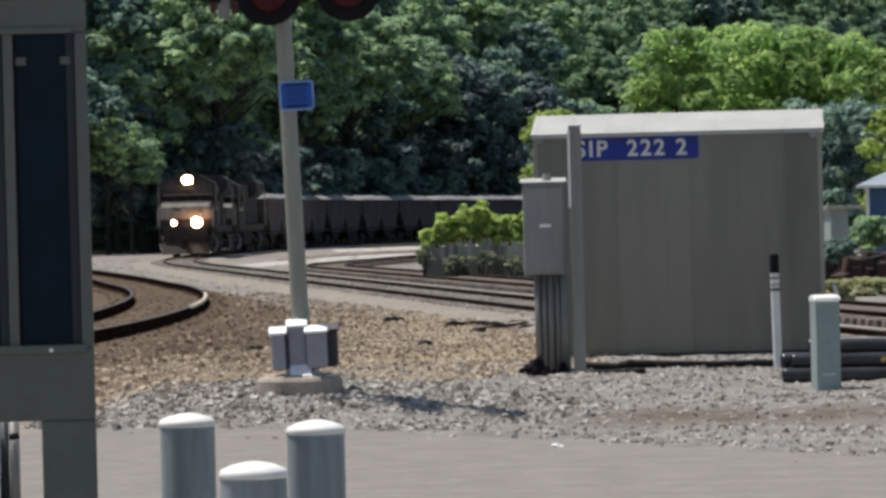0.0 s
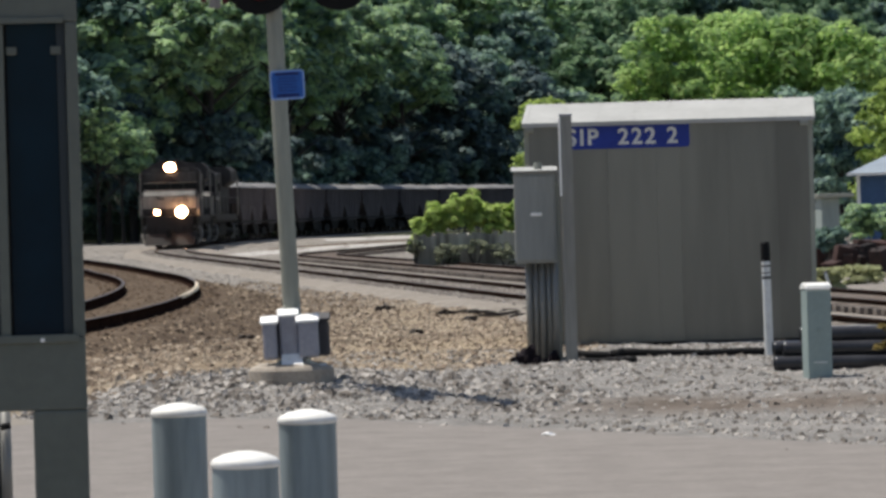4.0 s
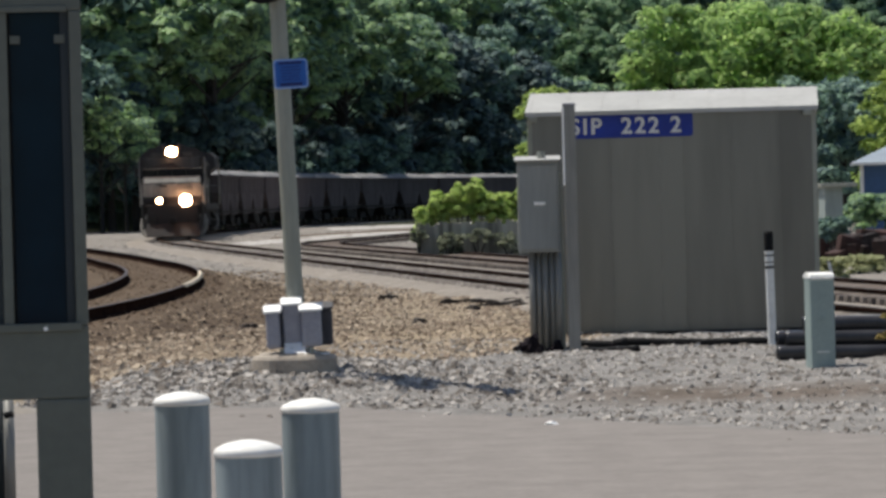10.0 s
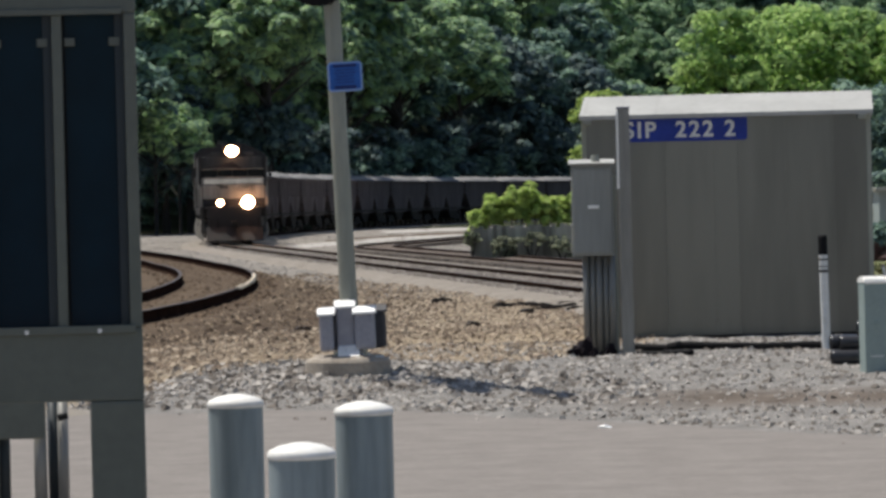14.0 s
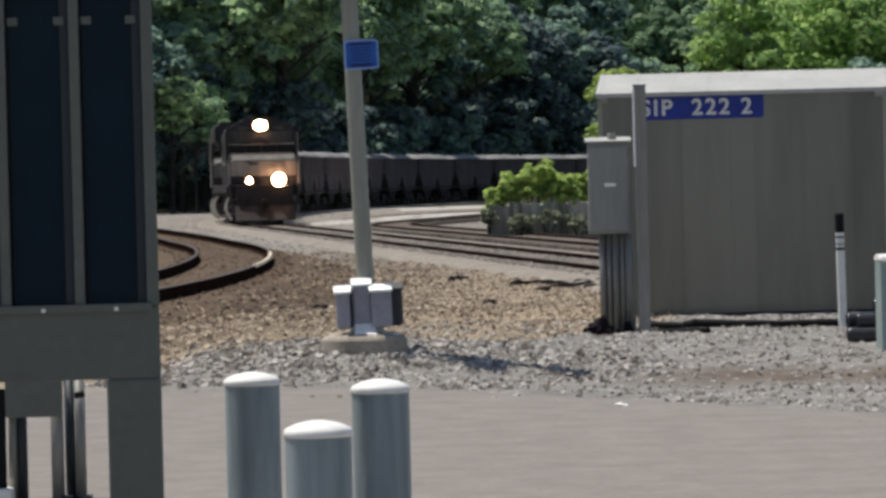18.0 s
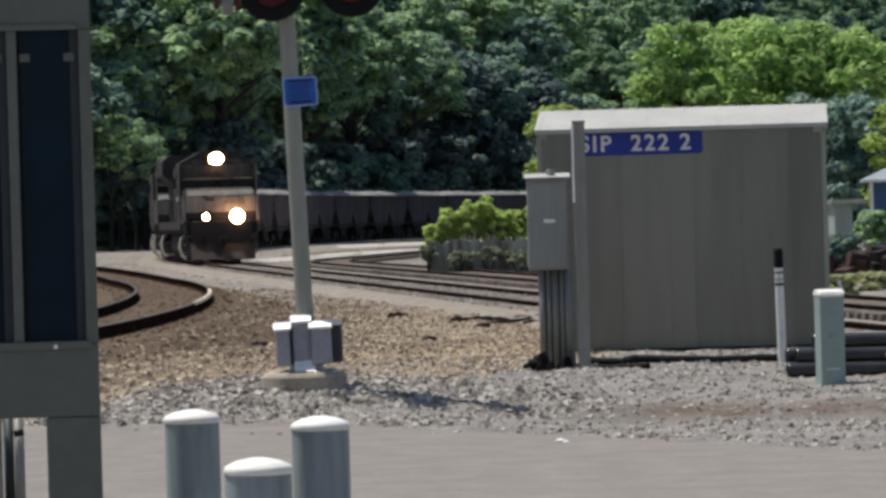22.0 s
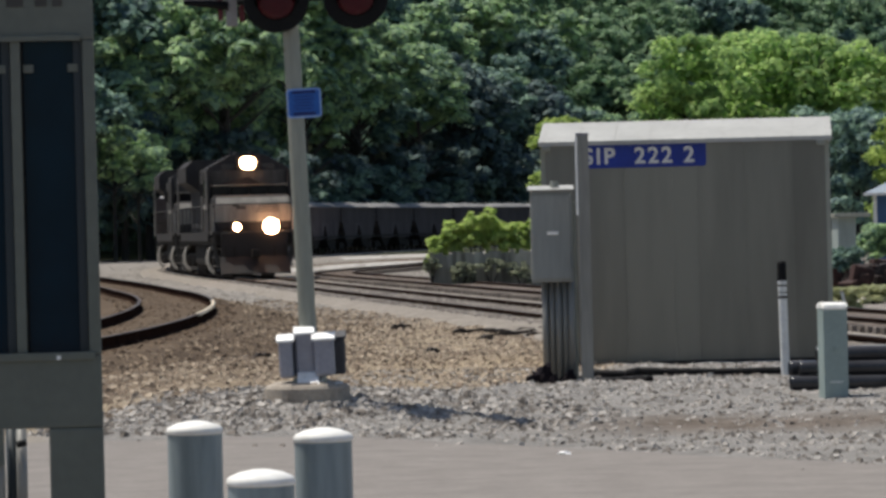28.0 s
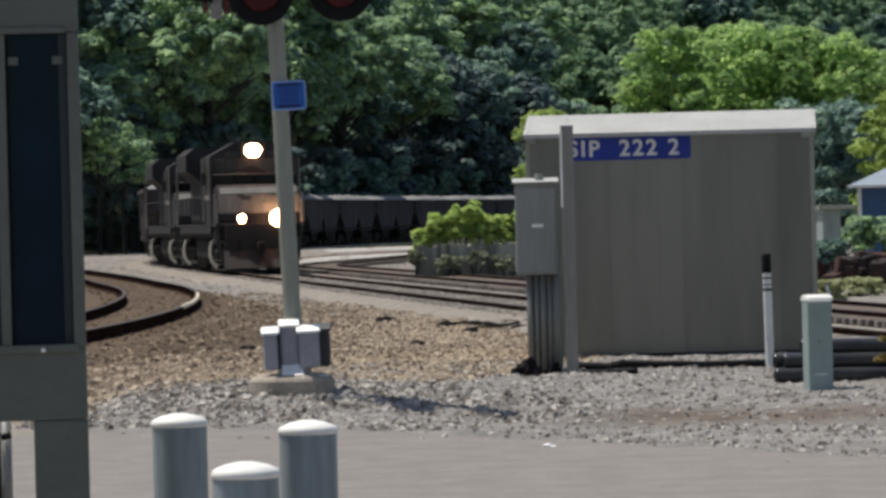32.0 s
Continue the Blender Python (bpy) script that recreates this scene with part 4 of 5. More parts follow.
def fence():
    t = thing("board_fence", pose(0, 122, -0.19), "weathered grey vertical board fence overgrown by a shrub", "fence")
    rng = random.Random(3)
    x = -0.66
    while x < 4.6:
        b = B()
        h = 1.08 + rng.uniform(-0.08, 0.06)
        box(b, x, x + 0.135, -0.012 + rng.uniform(0, 0.012), 0.012, 0.0, h, 0.004)
        part("board", b, M["fence"], t)
        x += 0.1356
    for z in (0.25, 0.8):
        b = B()
        box(b, -0.66, 4.6, 0.026, 0.07, z, z + 0.09)
        part("fence_rail", b, M["fence"], t)


fence()


def house():
    t = thing("blue_house", pose(16.0, 153, -0.19, 0, 0, -9), "blue clapboard house with pale roof and white trim", "house")
    W, D, H = 10.0, 7.0, 2.75
    b = B()
    box(b, 0.06, W - 0.06, 0.06, D, 0, H)
    part("wall", b, M["housewall"], t)
    for k in range(18):
        b = B()
        z = 0.1 + k * 0.147
        prism(b, [(0.0, z), (0.06, z), (0.06, z + 0.14), (0.045, z + 0.14)], 0.08, W - 0.08)
        part("clapboard", b, M["housewall"], t)
    for x in (0, W - 0.14):
        b = B()
        box(b, x, x + 0.14, -0.02, 0.12, 0, H, 0.01)
        part("corner_trim", b, M["white"], t)
    b = B()
    ym = D / 2
    v = [(-0.32, -0.4, H), (W + 0.4, -0.4, H), (W + 0.4, D + 0.4, H), (-0.32, D + 0.4, H), (3.2, ym, H + 1.65), (W - 2.8, ym, H + 1.65)]
    vs = [b.verts.new(p) for p in v]
    for f in ((0, 1, 5, 4), (1, 2, 5), (2, 3, 4, 5), (3, 0, 4), (3, 2, 1, 0)):
        b.faces.new([vs[i] for i in f])
    roof = part("roof", b, M["houseroof"], t, "pale blue-grey hipped roof")
    b = B()
    box(b, -0.34, W + 0.42, -0.45, -0.40, H - 0.10, H + 0.01, 0.01)
    part("fascia", b, M["white"], roof)
    for x in (1.25, 4.2, 7.2):
        b = B()
        box(b, x - 0.10, x + 1.10, -0.03, 0.0, 0.75, 2.45, 0.01)
        w = part("window", b, M["white"], t, "white window frame")
        for z in (0.85, 1.63):
            b = B()
            box(b, x, x + 1.0, -0.045, -0.031, z, z + 0.74)
            part("pane", b, M["glass"], w)


house()


def shed():
    t = thing("garden_shed", pose(11.6, 122, -0.19), "small pale green shed with a flat overhanging roof", "shed")
    b = B()
    box(b, 0.08, 0.62, 0, 2.0, 0, 1.85)
    part("wall", b, M["shed"], t)
    for k in range(4):
        b = B()
        box(b, 0.08 + k * 0.135, 0.205 + k * 0.135, -0.02, 0.0, 0, 1.83, 0.004)
        part("board", b, M["shed"], t)
    b = B()
    box(b, -0.05, 1.05, -0.3, 2.2, 1.85, 1.98, 0.02)
    part("roof", b, M["galv"], t)


shed()


def clutter():
    rng = random.Random(8)
    for i in range(16):
        x, y = rng.uniform(9.6, 13.4), rng.uniform(98, 106)
        t = thing("scrap_piece", pose(x, y, -0.19, 0, 0, rng.uniform(0, 180)), "rusty scrap metal piece in a heap", "scrap", "scrap heap")
        b = B()
        for k in range(3):
            s = rng.uniform(0.12, 0.4)
            box(b, -s, s, -s * 0.5, s * 0.5, 0 if k == 0 else 0.1, rng.uniform(0.3, 0.75), 0.03, pose(rng.uniform(-0.2, 0.2), 0, 0, 0, rng.uniform(-14, 14), rng.uniform(0, 90)))
        part("chunk", b, M["rust"], t)
    # dark lumps by the cabinet and old timber in the gravel
    for x, y, s in ((0.93, 42.9, 0.16), (0.83, 42.8, 0.09), (1.03, 42.7, 0.08), (1.22, 43.1, 0.08), (1.85, 43.4, 0.05), (1.12, 42.9, 0.05), (0.98, 35.6, 0.05)):
        t = thing("clod", pose(x, y, ground_z(x, y) - 0.01), "dark broken asphalt lump on gravel", "rubble", "rubble lumps")
        b = B()
        bmesh.ops.create_icosphere(b, subdivisions=2, radius=s)
        for v in b.verts:
            v.co *= 0.72 + 0.9 * noise.noise(v.co * (1.6 / s) + Vector((x * 3, y, 0)))
            v.co.z = max(v.co.z * 1.15 + s * 0.4, 0)
        part("lump", b, M["asphaltlump"], t)
    rt = random.Random(12)
    for x, y, l, r in ((0.35, 70, 0.7, 8), (0.75, 69, 0.5, -20), (1.05, 68, 0.9, -4), (1.6, 67, 0.8, 5), (-0.95, 74, 0.38, 10), (1.35, 69.5, 0.6, 20), (0.55, 66, 0.35, 60), (1.9, 65.5, 0.5, -12), (-0.3, 58, 0.2, 30), (-2.6, 55, 0.25, 15)):
        t = thing("old_timber", pose(x, y, ground_z(x, y), 0, rt.uniform(-3, 3), r), "broken dark railway timber lying in gravel", "timber", "old timbers")
        b = B()
        n = 7
        rings = []
        for k in range(n):
            q = -l / 2 + l * k / (n - 1)
            e = rt.uniform(0.55, 1.0) * (0.5 if k in (0, n - 1) else 1)
            rings.append([b.verts.new((q, sy * 0.12 * e, -0.03 if sz < 0 else 0.11 * e)) for sy, sz in ((-1, -1), (1, -1), (0.8, 1), (-0.8, 1))])
        for u, v in zip(rings, rings[1:]):
            for i in range(4):
                b.faces.new((u[i], u[(i + 1) % 4], v[(i + 1) % 4], v[i]))
        b.faces.new(rings[0])
        b.faces.new(rings[-1][::-1])
        part("beam", b, M["oldwood"], t)
    x, y = 0.77, 28.9
    t = thing("litter", pose(x, y, 0.012, 0, 0, 20), "crumpled white paper litter by the road edge", "litter")
    b = B()
    bmesh.ops.create_icosphere(b, subdivisions=2, radius=0.062)
    for v in b.verts:
        v.co *= 0.7 + 0.6 * noise.noise(v.co * 40)
        v.co.z = abs(v.co.z) * 0.5
    part("paper", b, M["sunwhite"], t)


clutter()

# ---- train: two locomotives and loaded coal wagons; y is forward, top of rail z = 0 ----
L_LOCO, L_WAGON = 22.3, 15.6


def wheelset(parent, y, r, n=20):
    b = B()
    rod(b, (-0.75, 0, 0), (0.75, 0, 0), 0.09, n=10)
    ws = part("axle", b, M["under"], parent)
    ws.matrix_basis = pose(0, y, r)
    for x in (-0.75, 0.75):
        b = B()
        s = 1 if x > 0 else -1
        lathe(b, [(0.0, -0.02), (0.16, -0.03), (0.18, 0.0), (r - 0.10, 0.0), (r - 0.07, -0.035), (r, -0.035), (r, 0.07), (r + 0.028, 0.075), (r + 0.028, 0.10), (r - 0.08, 0.10), (r - 0.10, 0.07), (0.18, 0.07), (0.0, 0.07)], n, pose(x + 0.04 * s, 0, 0, 0, -90 * s, 0))
        part("wheel", b, M["steelwheel"], ws)
    return ws


def handrail(parent, pts, r=0.022):
    return part("handrail", tube(B(), pts, r, 6), M["locogrey"], parent)


def locomotive(lit):
    t = thing("locomotive", pose(0, 0, 0), "black diesel locomotive with wide nose and lit headlights" if lit else "black diesel locomotive coupled behind the leading one", "locomotive", "locomotives of the train")
    P = lambda name, b, m, par=None, label="", smooth=False: part(name, b, M[m], par or t, label, smooth)
    b = B()
    box(b, -1.42, 1.42, -10.6, 10.3, 1.20, 1.62, 0.04)
    P("frame", b, "under")
    b = B()
    box(b, -1.53, 1.53, -10.6, 10.35, 1.62, 1.70, 0.02)
    P("walkway", b, "loco")
    for s in (-1, 1):
        b = B()
        box(b, s * 1.50 - 0.02, s * 1.50 + 0.02, -8.4, 7.8, 1.36, 1.66, 0.008)
        P("sill_stripe", b, "loco")
    # nose
    b = B()
    pr = [(8.0, 1.70), (10.05, 1.70), (10.05, 2.70), (9.85, 2.98), (8.0, 3.08)]
    prism(b, pr, -1.44, 1.44)
    bmesh.ops.bevel(b, geom=b.edges[:], offset=0.09, segments=3, affect="EDGES")
    nose = P("nose", b, "loco")
    b = B()
    box(b, -1.40, 1.40, 10.03, 10.065, 2.06, 2.70, 0.01)
    P("nose_band", b, "locowhite", nose, "worn white nose band")
    b = B()
    prism(b, [(10.03, 2.73), (10.06, 2.735), (9.90, 2.96), (9.87, 2.955)], -1.34, 1.34)
    P("nose_top_band", b, "locowhite", nose, "worn white nose band")
    for k in range(5):
        b = B()
        box(b, -1.0 + k * 0.02, -0.1 - k * 0.03, 10.066, 10.072, 2.40 + k * 0.062, 2.425 + k * 0.062)
        P("stripe_bar", b, "locogrey", nose)
    b = B()
    box(b, 0.25, 0.62, 10.066, 10.074, 2.52, 2.64, 0, pose(0, 0, 0, 0, -0, 0))
    box(b, 0.50, 0.74, 10.066, 10.074, 2.62, 2.70)
    P("emblem", b, "locogrey", nose, "plain dark emblem shape")
    b = B()
    box(b, -0.38, 0.38, 10.05, 10.10, 1.74, 2.05, 0.02)
    P("nose_door", b, "loco", nose)
    # cab
    b = B()
    out = [(-1.53, 1.70), (1.53, 1.70), (1.53, 4.02), (1.47, 4.10), (0.62, 4.56), (0.45, 4.60), (-0.45, 4.60), (-0.62, 4.56), (-1.47, 4.10), (-1.53, 4.02)]
    f = [b.verts.new((x, 8.45 - (0.35 if z > 3.5 else 0), z)) for x, z in out]
    k_ = [b.verts.new((x, 5.6, z)) for x, z in out]
    for i in range(len(out)):
        j = (i + 1) % len(out)
        b.faces.new((f[i], f[j], k_[j], k_[i]))
    b.faces.new(f)
    b.faces.new(k_[::-1])
    cab = P("cab", b, "loco")
    b = B()
    box(b, -1.38, 1.38, 8.12, 8.20, 3.42, 3.98, 0.02)
    P("front_panel", b, "locogrey", cab, "dusty grey panel over the windows")
    b = B()
    prism(b, [(8.50, 3.38), (8.52, 3.42), (8.12, 3.46), (8.12, 3.40)], -1.45, 1.45)
    P("visor", b, "locogrey", cab, "pale dusty ledge")
    for x0, x1 in ((-1.38, -0.72), (-0.66, -0.04), (0.04, 0.66), (0.72, 1.38)):
        b = B()
        box(b, x0, x1, 8.44, 8.475, 3.06, 3.37, 0.01)
        P("windscreen", b, "cabglass", cab, "dark cab window")
    for s in (-1, 1):
        b = B()
        box(b, s * 1.535 - 0.012, s * 1.535 + 0.012, 6.3, 7.7, 3.0, 3.65, 0.004)
        P("side_window", b, "cabglass", cab)
        b = B()
        box(b, s * 1.50 - 0.05, s * 1.50 + 0.05, 8.25, 8.50, 1.75, 3.95, 0.02)
        P("corner_post", b, "loco", cab)
        b = B()
        box(b, s * 0.74 - 0.26, s * 0.74 + 0.26, 8.02, 8.14, 4.02, 4.22, 0.02)
        P("number_board", b, "locogrey", cab)
        b = B()
        rod(b, (s * 1.55, 7.9, 3.3), (s * 1.72, 8.0, 3.3), 0.02, n=6)
        box(b, s * 1.74 - 0.07, s * 1.74 + 0.07, 7.98, 8.02, 3.05, 3.5, 0.01)
        P("mirror", b, "loco", cab)
    b = B()
    box(b, -0.46, 0.46, 7.95, 8.22, 3.98, 4.52, 0.04)
    lampbox = P("headlight_housing", b, "loco", cab)
    b = B()
    for x in ((-0.06, 0.06)):
        bmesh.ops.create_uvsphere(b, u_segments=16, v_segments=8, radius=0.23, matrix=pose(x, 8.22, 4.25) @ Matrix.Diagonal((1, 0.5, 1, 1)))
    P("headlight", b, "lamp" if lit else "locowhite", lampbox, "lit twin headlight" if lit else "", True)
    for s in (-1, 1):
        b = B()
        rod(b, (s * 1.57, 8.35, 2.6), (s * 1.57, 8.35, 3.95), 0.05, n=6)
        P("cab_handrail", b, "locowhite", cab, "pale handrail")
        b = B()
        rod(b, (s * 1.57, 5.75, 1.75), (s * 1.57, 5.75, 3.9), 0.055, n=6)
        P("cab_handrail", b, "locowhite", cab, "pale handrail")
        b = B()
        rod(b, (s * 1.47, 10.1, 1.72), (s * 1.47, 10.05, 2.6), 0.045, n=6)
        P("nose_handrail", b, "locowhite", nose, "white handrail")
    for s in (-1, 1):
        b = B()
        box(b, s * 0.63 - 0.22, s * 0.63 + 0.22, 10.25, 10.48, 1.66, 2.08, 0.03)
        dl = P("ditch_light_box", b, "loco")
        b = B()
        bmesh.ops.create_uvsphere(b, u_segments=16, v_segments=8, radius=0.29 if s < 0 else 0.14, matrix=pose(s * 0.63, 10.48, 1.87) @ Matrix.Diagonal((1, 0.5, 1, 1)))
        P("ditch_light", b, "lamp" if lit else "locowhite", dl, "lit ditch light" if lit else "", True)
    b = B()
    for s in (-1, 1):
        box(b, s * 0.3 - 0.06, s * 0.3 + 0.06, 5.9, 6.7, 4.58, 4.70, 0.02)
    rod(b, (0.55, 6.9, 4.5), (0.55, 6.9, 4.78), 0.05)
    P("air_horn", b, "locogrey", cab)
    # hood, radiator, grilles, fans
    b = B()
    box(b, -0.98, 0.98, -9.9, 5.6, 1.70, 4.22, 0.10)
    hood = P("hood", b, "loco")
    b = B()
    pr = [(-1.0, 3.35), (-1.53, 3.75), (-1.53, 4.35), (-1.2, 4.62), (1.2, 4.62), (1.53, 4.35), (1.53, 3.75), (1.0, 3.35)]
    f = [b.verts.new((x, -4.2, z)) for x, z in pr]
    k_ = [b.verts.new((x, -9.6, z)) for x, z in pr]
    for i in range(len(pr)):
        j = (i + 1) % len(pr)
        b.faces.new((f[i], f[j], k_[j], k_[i]))
    b.faces.new(f)
    b.faces.new(k_[::-1])
    P("radiator", b, "loco", hood)
    for s in (-1, 1):
        for k in range(7):
            b = B()
            box(b, s * 0.985 - 0.012, s * 0.985 + 0.012, -9.4 + k * 2.1, -7.5 + k * 2.1, 1.85, 3.25, 0.01)
            P("engine_door", b, "loco", hood)
        for k in range(6):
            b = B()
            box(b, s * 0.99 - 0.02, s * 0.99 + 0.02, 3.4, 5.3, 2.5 + k * 0.22, 2.6 + k * 0.22)
            P("grille_slat", b, "locogrey", hood)
    for y in (3.8, 0.8):
        b = B()
        lathe(b, [(0.55, 4.2), (0.55, 4.34), (0.48, 4.36), (0.0, 4.36)], 20, pose(0, y, 0))
        P("roof_fan", b, "locogrey", hood)
    for s in (-1, 1):
        b = B()
        rod(b, (s * 1.52, -9.75, 1.7), (s * 1.52, -9.75, 4.0), 0.05, n=6)
        P("hood_handrail", b, "locowhite", hood, "pale handrail at the hood end")
        b = B()
        box(b, s * 1.545 - 0.012, s * 1.545 + 0.012, 5.75, 8.2, 2.55, 2.72, 0.004)
        P("cab_stripe", b, "locowhite", cab, "worn pale stripe under the cab window")
    b = B()
    box(b, -0.35, 0.35, -2.2, -1.2, 4.2, 4.5, 0.04)
    P("exhaust", b, "under", hood)
    b = B()
    box(b, -1.30, 1.30, -2.9, 2.9, 0.42, 1.20, 0.15)
    P("fuel_tank", b, "under")
    # pilot, plough, steps, coupler at both ends
    for e in (1, -1):
        b = B()
        box(b, -1.22, 1.22, min(10.3 * e, 10.5 * e), max(10.3 * e, 10.5 * e), 0.62, 1.68, 0.03)
        pil = P("pilot_plate", b, "locored" if e > 0 else "under")
        if e > 0:
            b = B()
            prism(b, [(10.5, 0.75), (10.55, 0.78), (10.95, 0.16), (10.85, 0.13), (10.5, 0.45)], -1.28, 1.28)
            P("plough", b, "locored", pil)
            for x in (-1.1, -0.75, 0.75, 1.1):
                b = B()
                rod(b, (x, 10.52, 1.15), (x, 10.62, 0.75), 0.03, n=6)
                P("air_hose", b, "under", pil)
        b = B()
        box(b, -0.14, 0.14, min(10.4 * e, 11.1 * e), max(10.4 * e, 11.1 * e), 0.74, 1.04, 0.05)
        P("coupler", b, "under")
        for s in (-1, 1):
            for k in range(4):
                b = B()
                box(b, s * 1.35 - 0.16, s * 1.35 + 0.16, 9.55 * e - 0.16 + 0.04 * k, 9.55 * e + 0.16 + 0.04 * k, 0.42 + k * 0.32, 0.46 + k * 0.32, 0.006)
                P("step", b, "locowhite")
            for k, (z0, z1, o) in enumerate(((1.15, 1.58, 0.0), (0.78, 1.16, 0.03), (0.52, 0.80, 0.10), (0.34, 0.55, 0.20))):
                b = B()
                box(b, s * (1.44 - o) - 0.075, s * (1.44 - o) + 0.075, 9.92 * e - 0.02, 9.92 * e + 0.02, z0, z1, 0.006)
                P("step_well_plate", b, "locogrey", None, "dusty step well edge")
            b = B()
            rod(b, (s * 1.54, 9.95 * e, 1.6), (s * 1.54, 9.95 * e, 2.75), 0.035, n=8)
            P("grab_rail", b, "locowhite", None, "pale grab rail")
    for s in (-1, 1):
        handrail(t, [(s * 1.50, y, z) for y, z in ((-9.8, 1.7), (-9.8, 2.7), (5.5, 2.7), (5.5, 1.7))])
        for y in (-7.5, -5.0, -2.5, 0, 2.5):
            b = B()
            rod(b, (s * 1.50, y, 1.7), (s * 1.50, y, 2.7), 0.02, n=6)
            P("stanchion", b, "locogrey")
    # trucks
    for yc in (6.9, -6.9):
        for s in (-1, 1):
            b = B()
            box(b, s * 1.12 - 0.09, s * 1.12 + 0.09, yc - 2.6, yc + 2.6, 0.50, 0.86, 0.05)
            for y in (yc - 2.0, yc, yc + 2.0):
                box(b, s * 1.20 - 0.10, s * 1.20 + 0.10, y - 0.24, y + 0.24, 0.34, 0.74, 0.05)
            P("truck_frame", b, "under")
            # pale arc added in place of sunlit wheel rims
            b = B()
            arc = [(s * (1.22 + 0.34 * math.cos(a)), yc + 0.9 - 0.3 * math.sin(a), 0.66 + 0.52 * math.sin(a)) for a in (radians(-70 + 20 * k) for k in range(8))]
            tube(b, arc, 0.07, 6)
            P("sand_pipe", b, "locowhite", None, "pale arc added for the sunlit wheel rims")
        for y in (yc - 2.0, yc, yc + 2.0):
            wheelset(t, y, 0.52)
    return t


def wagon():
    t = thing("coal_wagon", pose(0, 0, 0), "dusty brown coal hopper wagon heaped with coal", "wagon", "coal wagons of the train")
    P = lambda name, b, m, par=None, label="", smooth=False: part(name, b, M[m], par or t, label, smooth)
    top, half = 3.34, 7.3
    b = B()
    prism(b, [(-half, top), (half, top), (half, 2.35), (half - 1.7, 1.0), (1.35, 1.0), (0.0, 2.15), (-1.35, 1.0), (-half + 1.7, 1.0), (-half, 2.35)], -1.46, 1.46)
    body = P("body", b, "wagon")
    for s in (-1, 1):
        b = B()
        box(b, s * 1.50 - 0.06, s * 1.50 + 0.06, -half - 0.08, half + 0.08, top - 0.10, top + 0.05, 0.015)
        P("side_chord", b, "wagon", body)
        b = B()
        box(b, s * 1.44 - 0.04, s * 1.44 + 0.04, -half, half, 1.10, 1.24, 0.015)
        P("side_sill", b, "under", body)
        for k in range(13):
            y = -6.6 + k * 1.1
            b = B()
            box(b, s * 1.47 - 0.022, s * 1.47 + 0.022, y - 0.05, y + 0.05, 2.2 if abs(y) > 5.4 or abs(y) < 1.3 else 1.25, top - 0.08, 0.01)
            P("side_post", b, "wagon", body)
    for e in (-1, 1):
        b = B()
        box(b, -1.5, 1.5, e * (half + 0.04) - 0.06, e * (half + 0.04) + 0.06, top - 0.13, top + 0.05, 0.015)
        P("end_chord", b, "wagon", body)
        for x in (-0.9, 0, 0.9):
            b = B()
            box(b, x - 0.06, x + 0.06, e * (half - 0.05) - 0.05, e * (half - 0.05) + 0.05, 1.3, top, 0.012)
            P("end_post", b, "under", body)
        b = B()
        box(b, -1.35, 1.35, e * 7.0 - 0.35, e * 7.0 + 0.35, 1.05, 1.32, 0.03)
        P("end_platform", b, "under")
        b = B()
        box(b, -0.14, 0.14, e * 7.48 - 0.32, e * 7.48 + 0.32, 0.74, 1.04, 0.05)
        P("coupler", b, "under")
        for s in (-1, 1):
            for k in range(4):
                b = B()
                rod(b, (s * 1.5, e * 7.36, 1.3 + k * 0.45), (s * 1.1, e * 7.36, 1.3 + k * 0.45), 0.02, n=6)
                P("ladder_rung", b, "under")
    b = B()
    box(b, -0.35, 0.35, -7.1, 7.1, 1.0, 1.3, 0.03)
    P("centre_sill", b, "under")
    for y in (-3.4, 3.4):
        b = B()
        prism(b, [(y - 1.9, 1.01), (y + 1.9, 1.01), (y + 0.8, 0.40), (y - 0.8, 0.40)], -1.30, 1.30)
        P("hopper_bay", b, "under")
    # heap of coal
    vs, fs, n, m_ = [], [], 44, 12
    for i in range(n + 1):
        for j in range(m_ + 1):
            y, x = -7.25 + 14.5 * i / n, -1.42 + 2.84 * j / m_
            e = max(0, 1 - (abs(y) / 7.25) ** 10) * max(0, 1 - (abs(x) / 1.42) ** 4)
            z = top - 0.04 + e * (0.42 + 0.08 * noise.noise(Vector((x * 0.7, y * 0.55, 2))) + 0.07 * noise.noise(Vector((x * 3, y * 3, 1))))
            vs.append((x, y, z))
    for i in range(n):
        for j in range(m_):
            fs.append((i * (m_ + 1) + j, i * (m_ + 1) + j + 1, (i + 1) * (m_ + 1) + j + 1, (i + 1) * (m_ + 1) + j))
    heap = raw("coal_load", vs, fs, M["coal"])
    heap.parent = t
    tagged(heap, "grey dusty coal heap")
    for yc in (5.85, -5.85):
        for s in (-1, 1):
            b = B()
            prism(b, [(yc - 1.2, 0.36), (yc - 1.2, 0.62), (yc - 0.4, 0.80), (yc + 0.4, 0.80), (yc + 1.2, 0.62), (yc + 1.2, 0.36), (yc + 0.3, 0.25), (yc - 0.3, 0.25)], s * 1.08 - 0.07, s * 1.08 + 0.07)
            P("truck_frame", b, "under")
        for y in (yc - 0.88, yc + 0.88):
            wheelset(t, y, 0.46, 16)
    return t


lead = locomotive(True)
second = locomotive(False)
TRAIN = [(lead, L_LOCO), (second, L_LOCO)]
first_wagon = wagon()
TRAIN.append((first_wagon, L_WAGON))
for _ in range(15):
    TRAIN.append((copy_thing(first_wagon, pose(0, 0, 0)), L_WAGON))

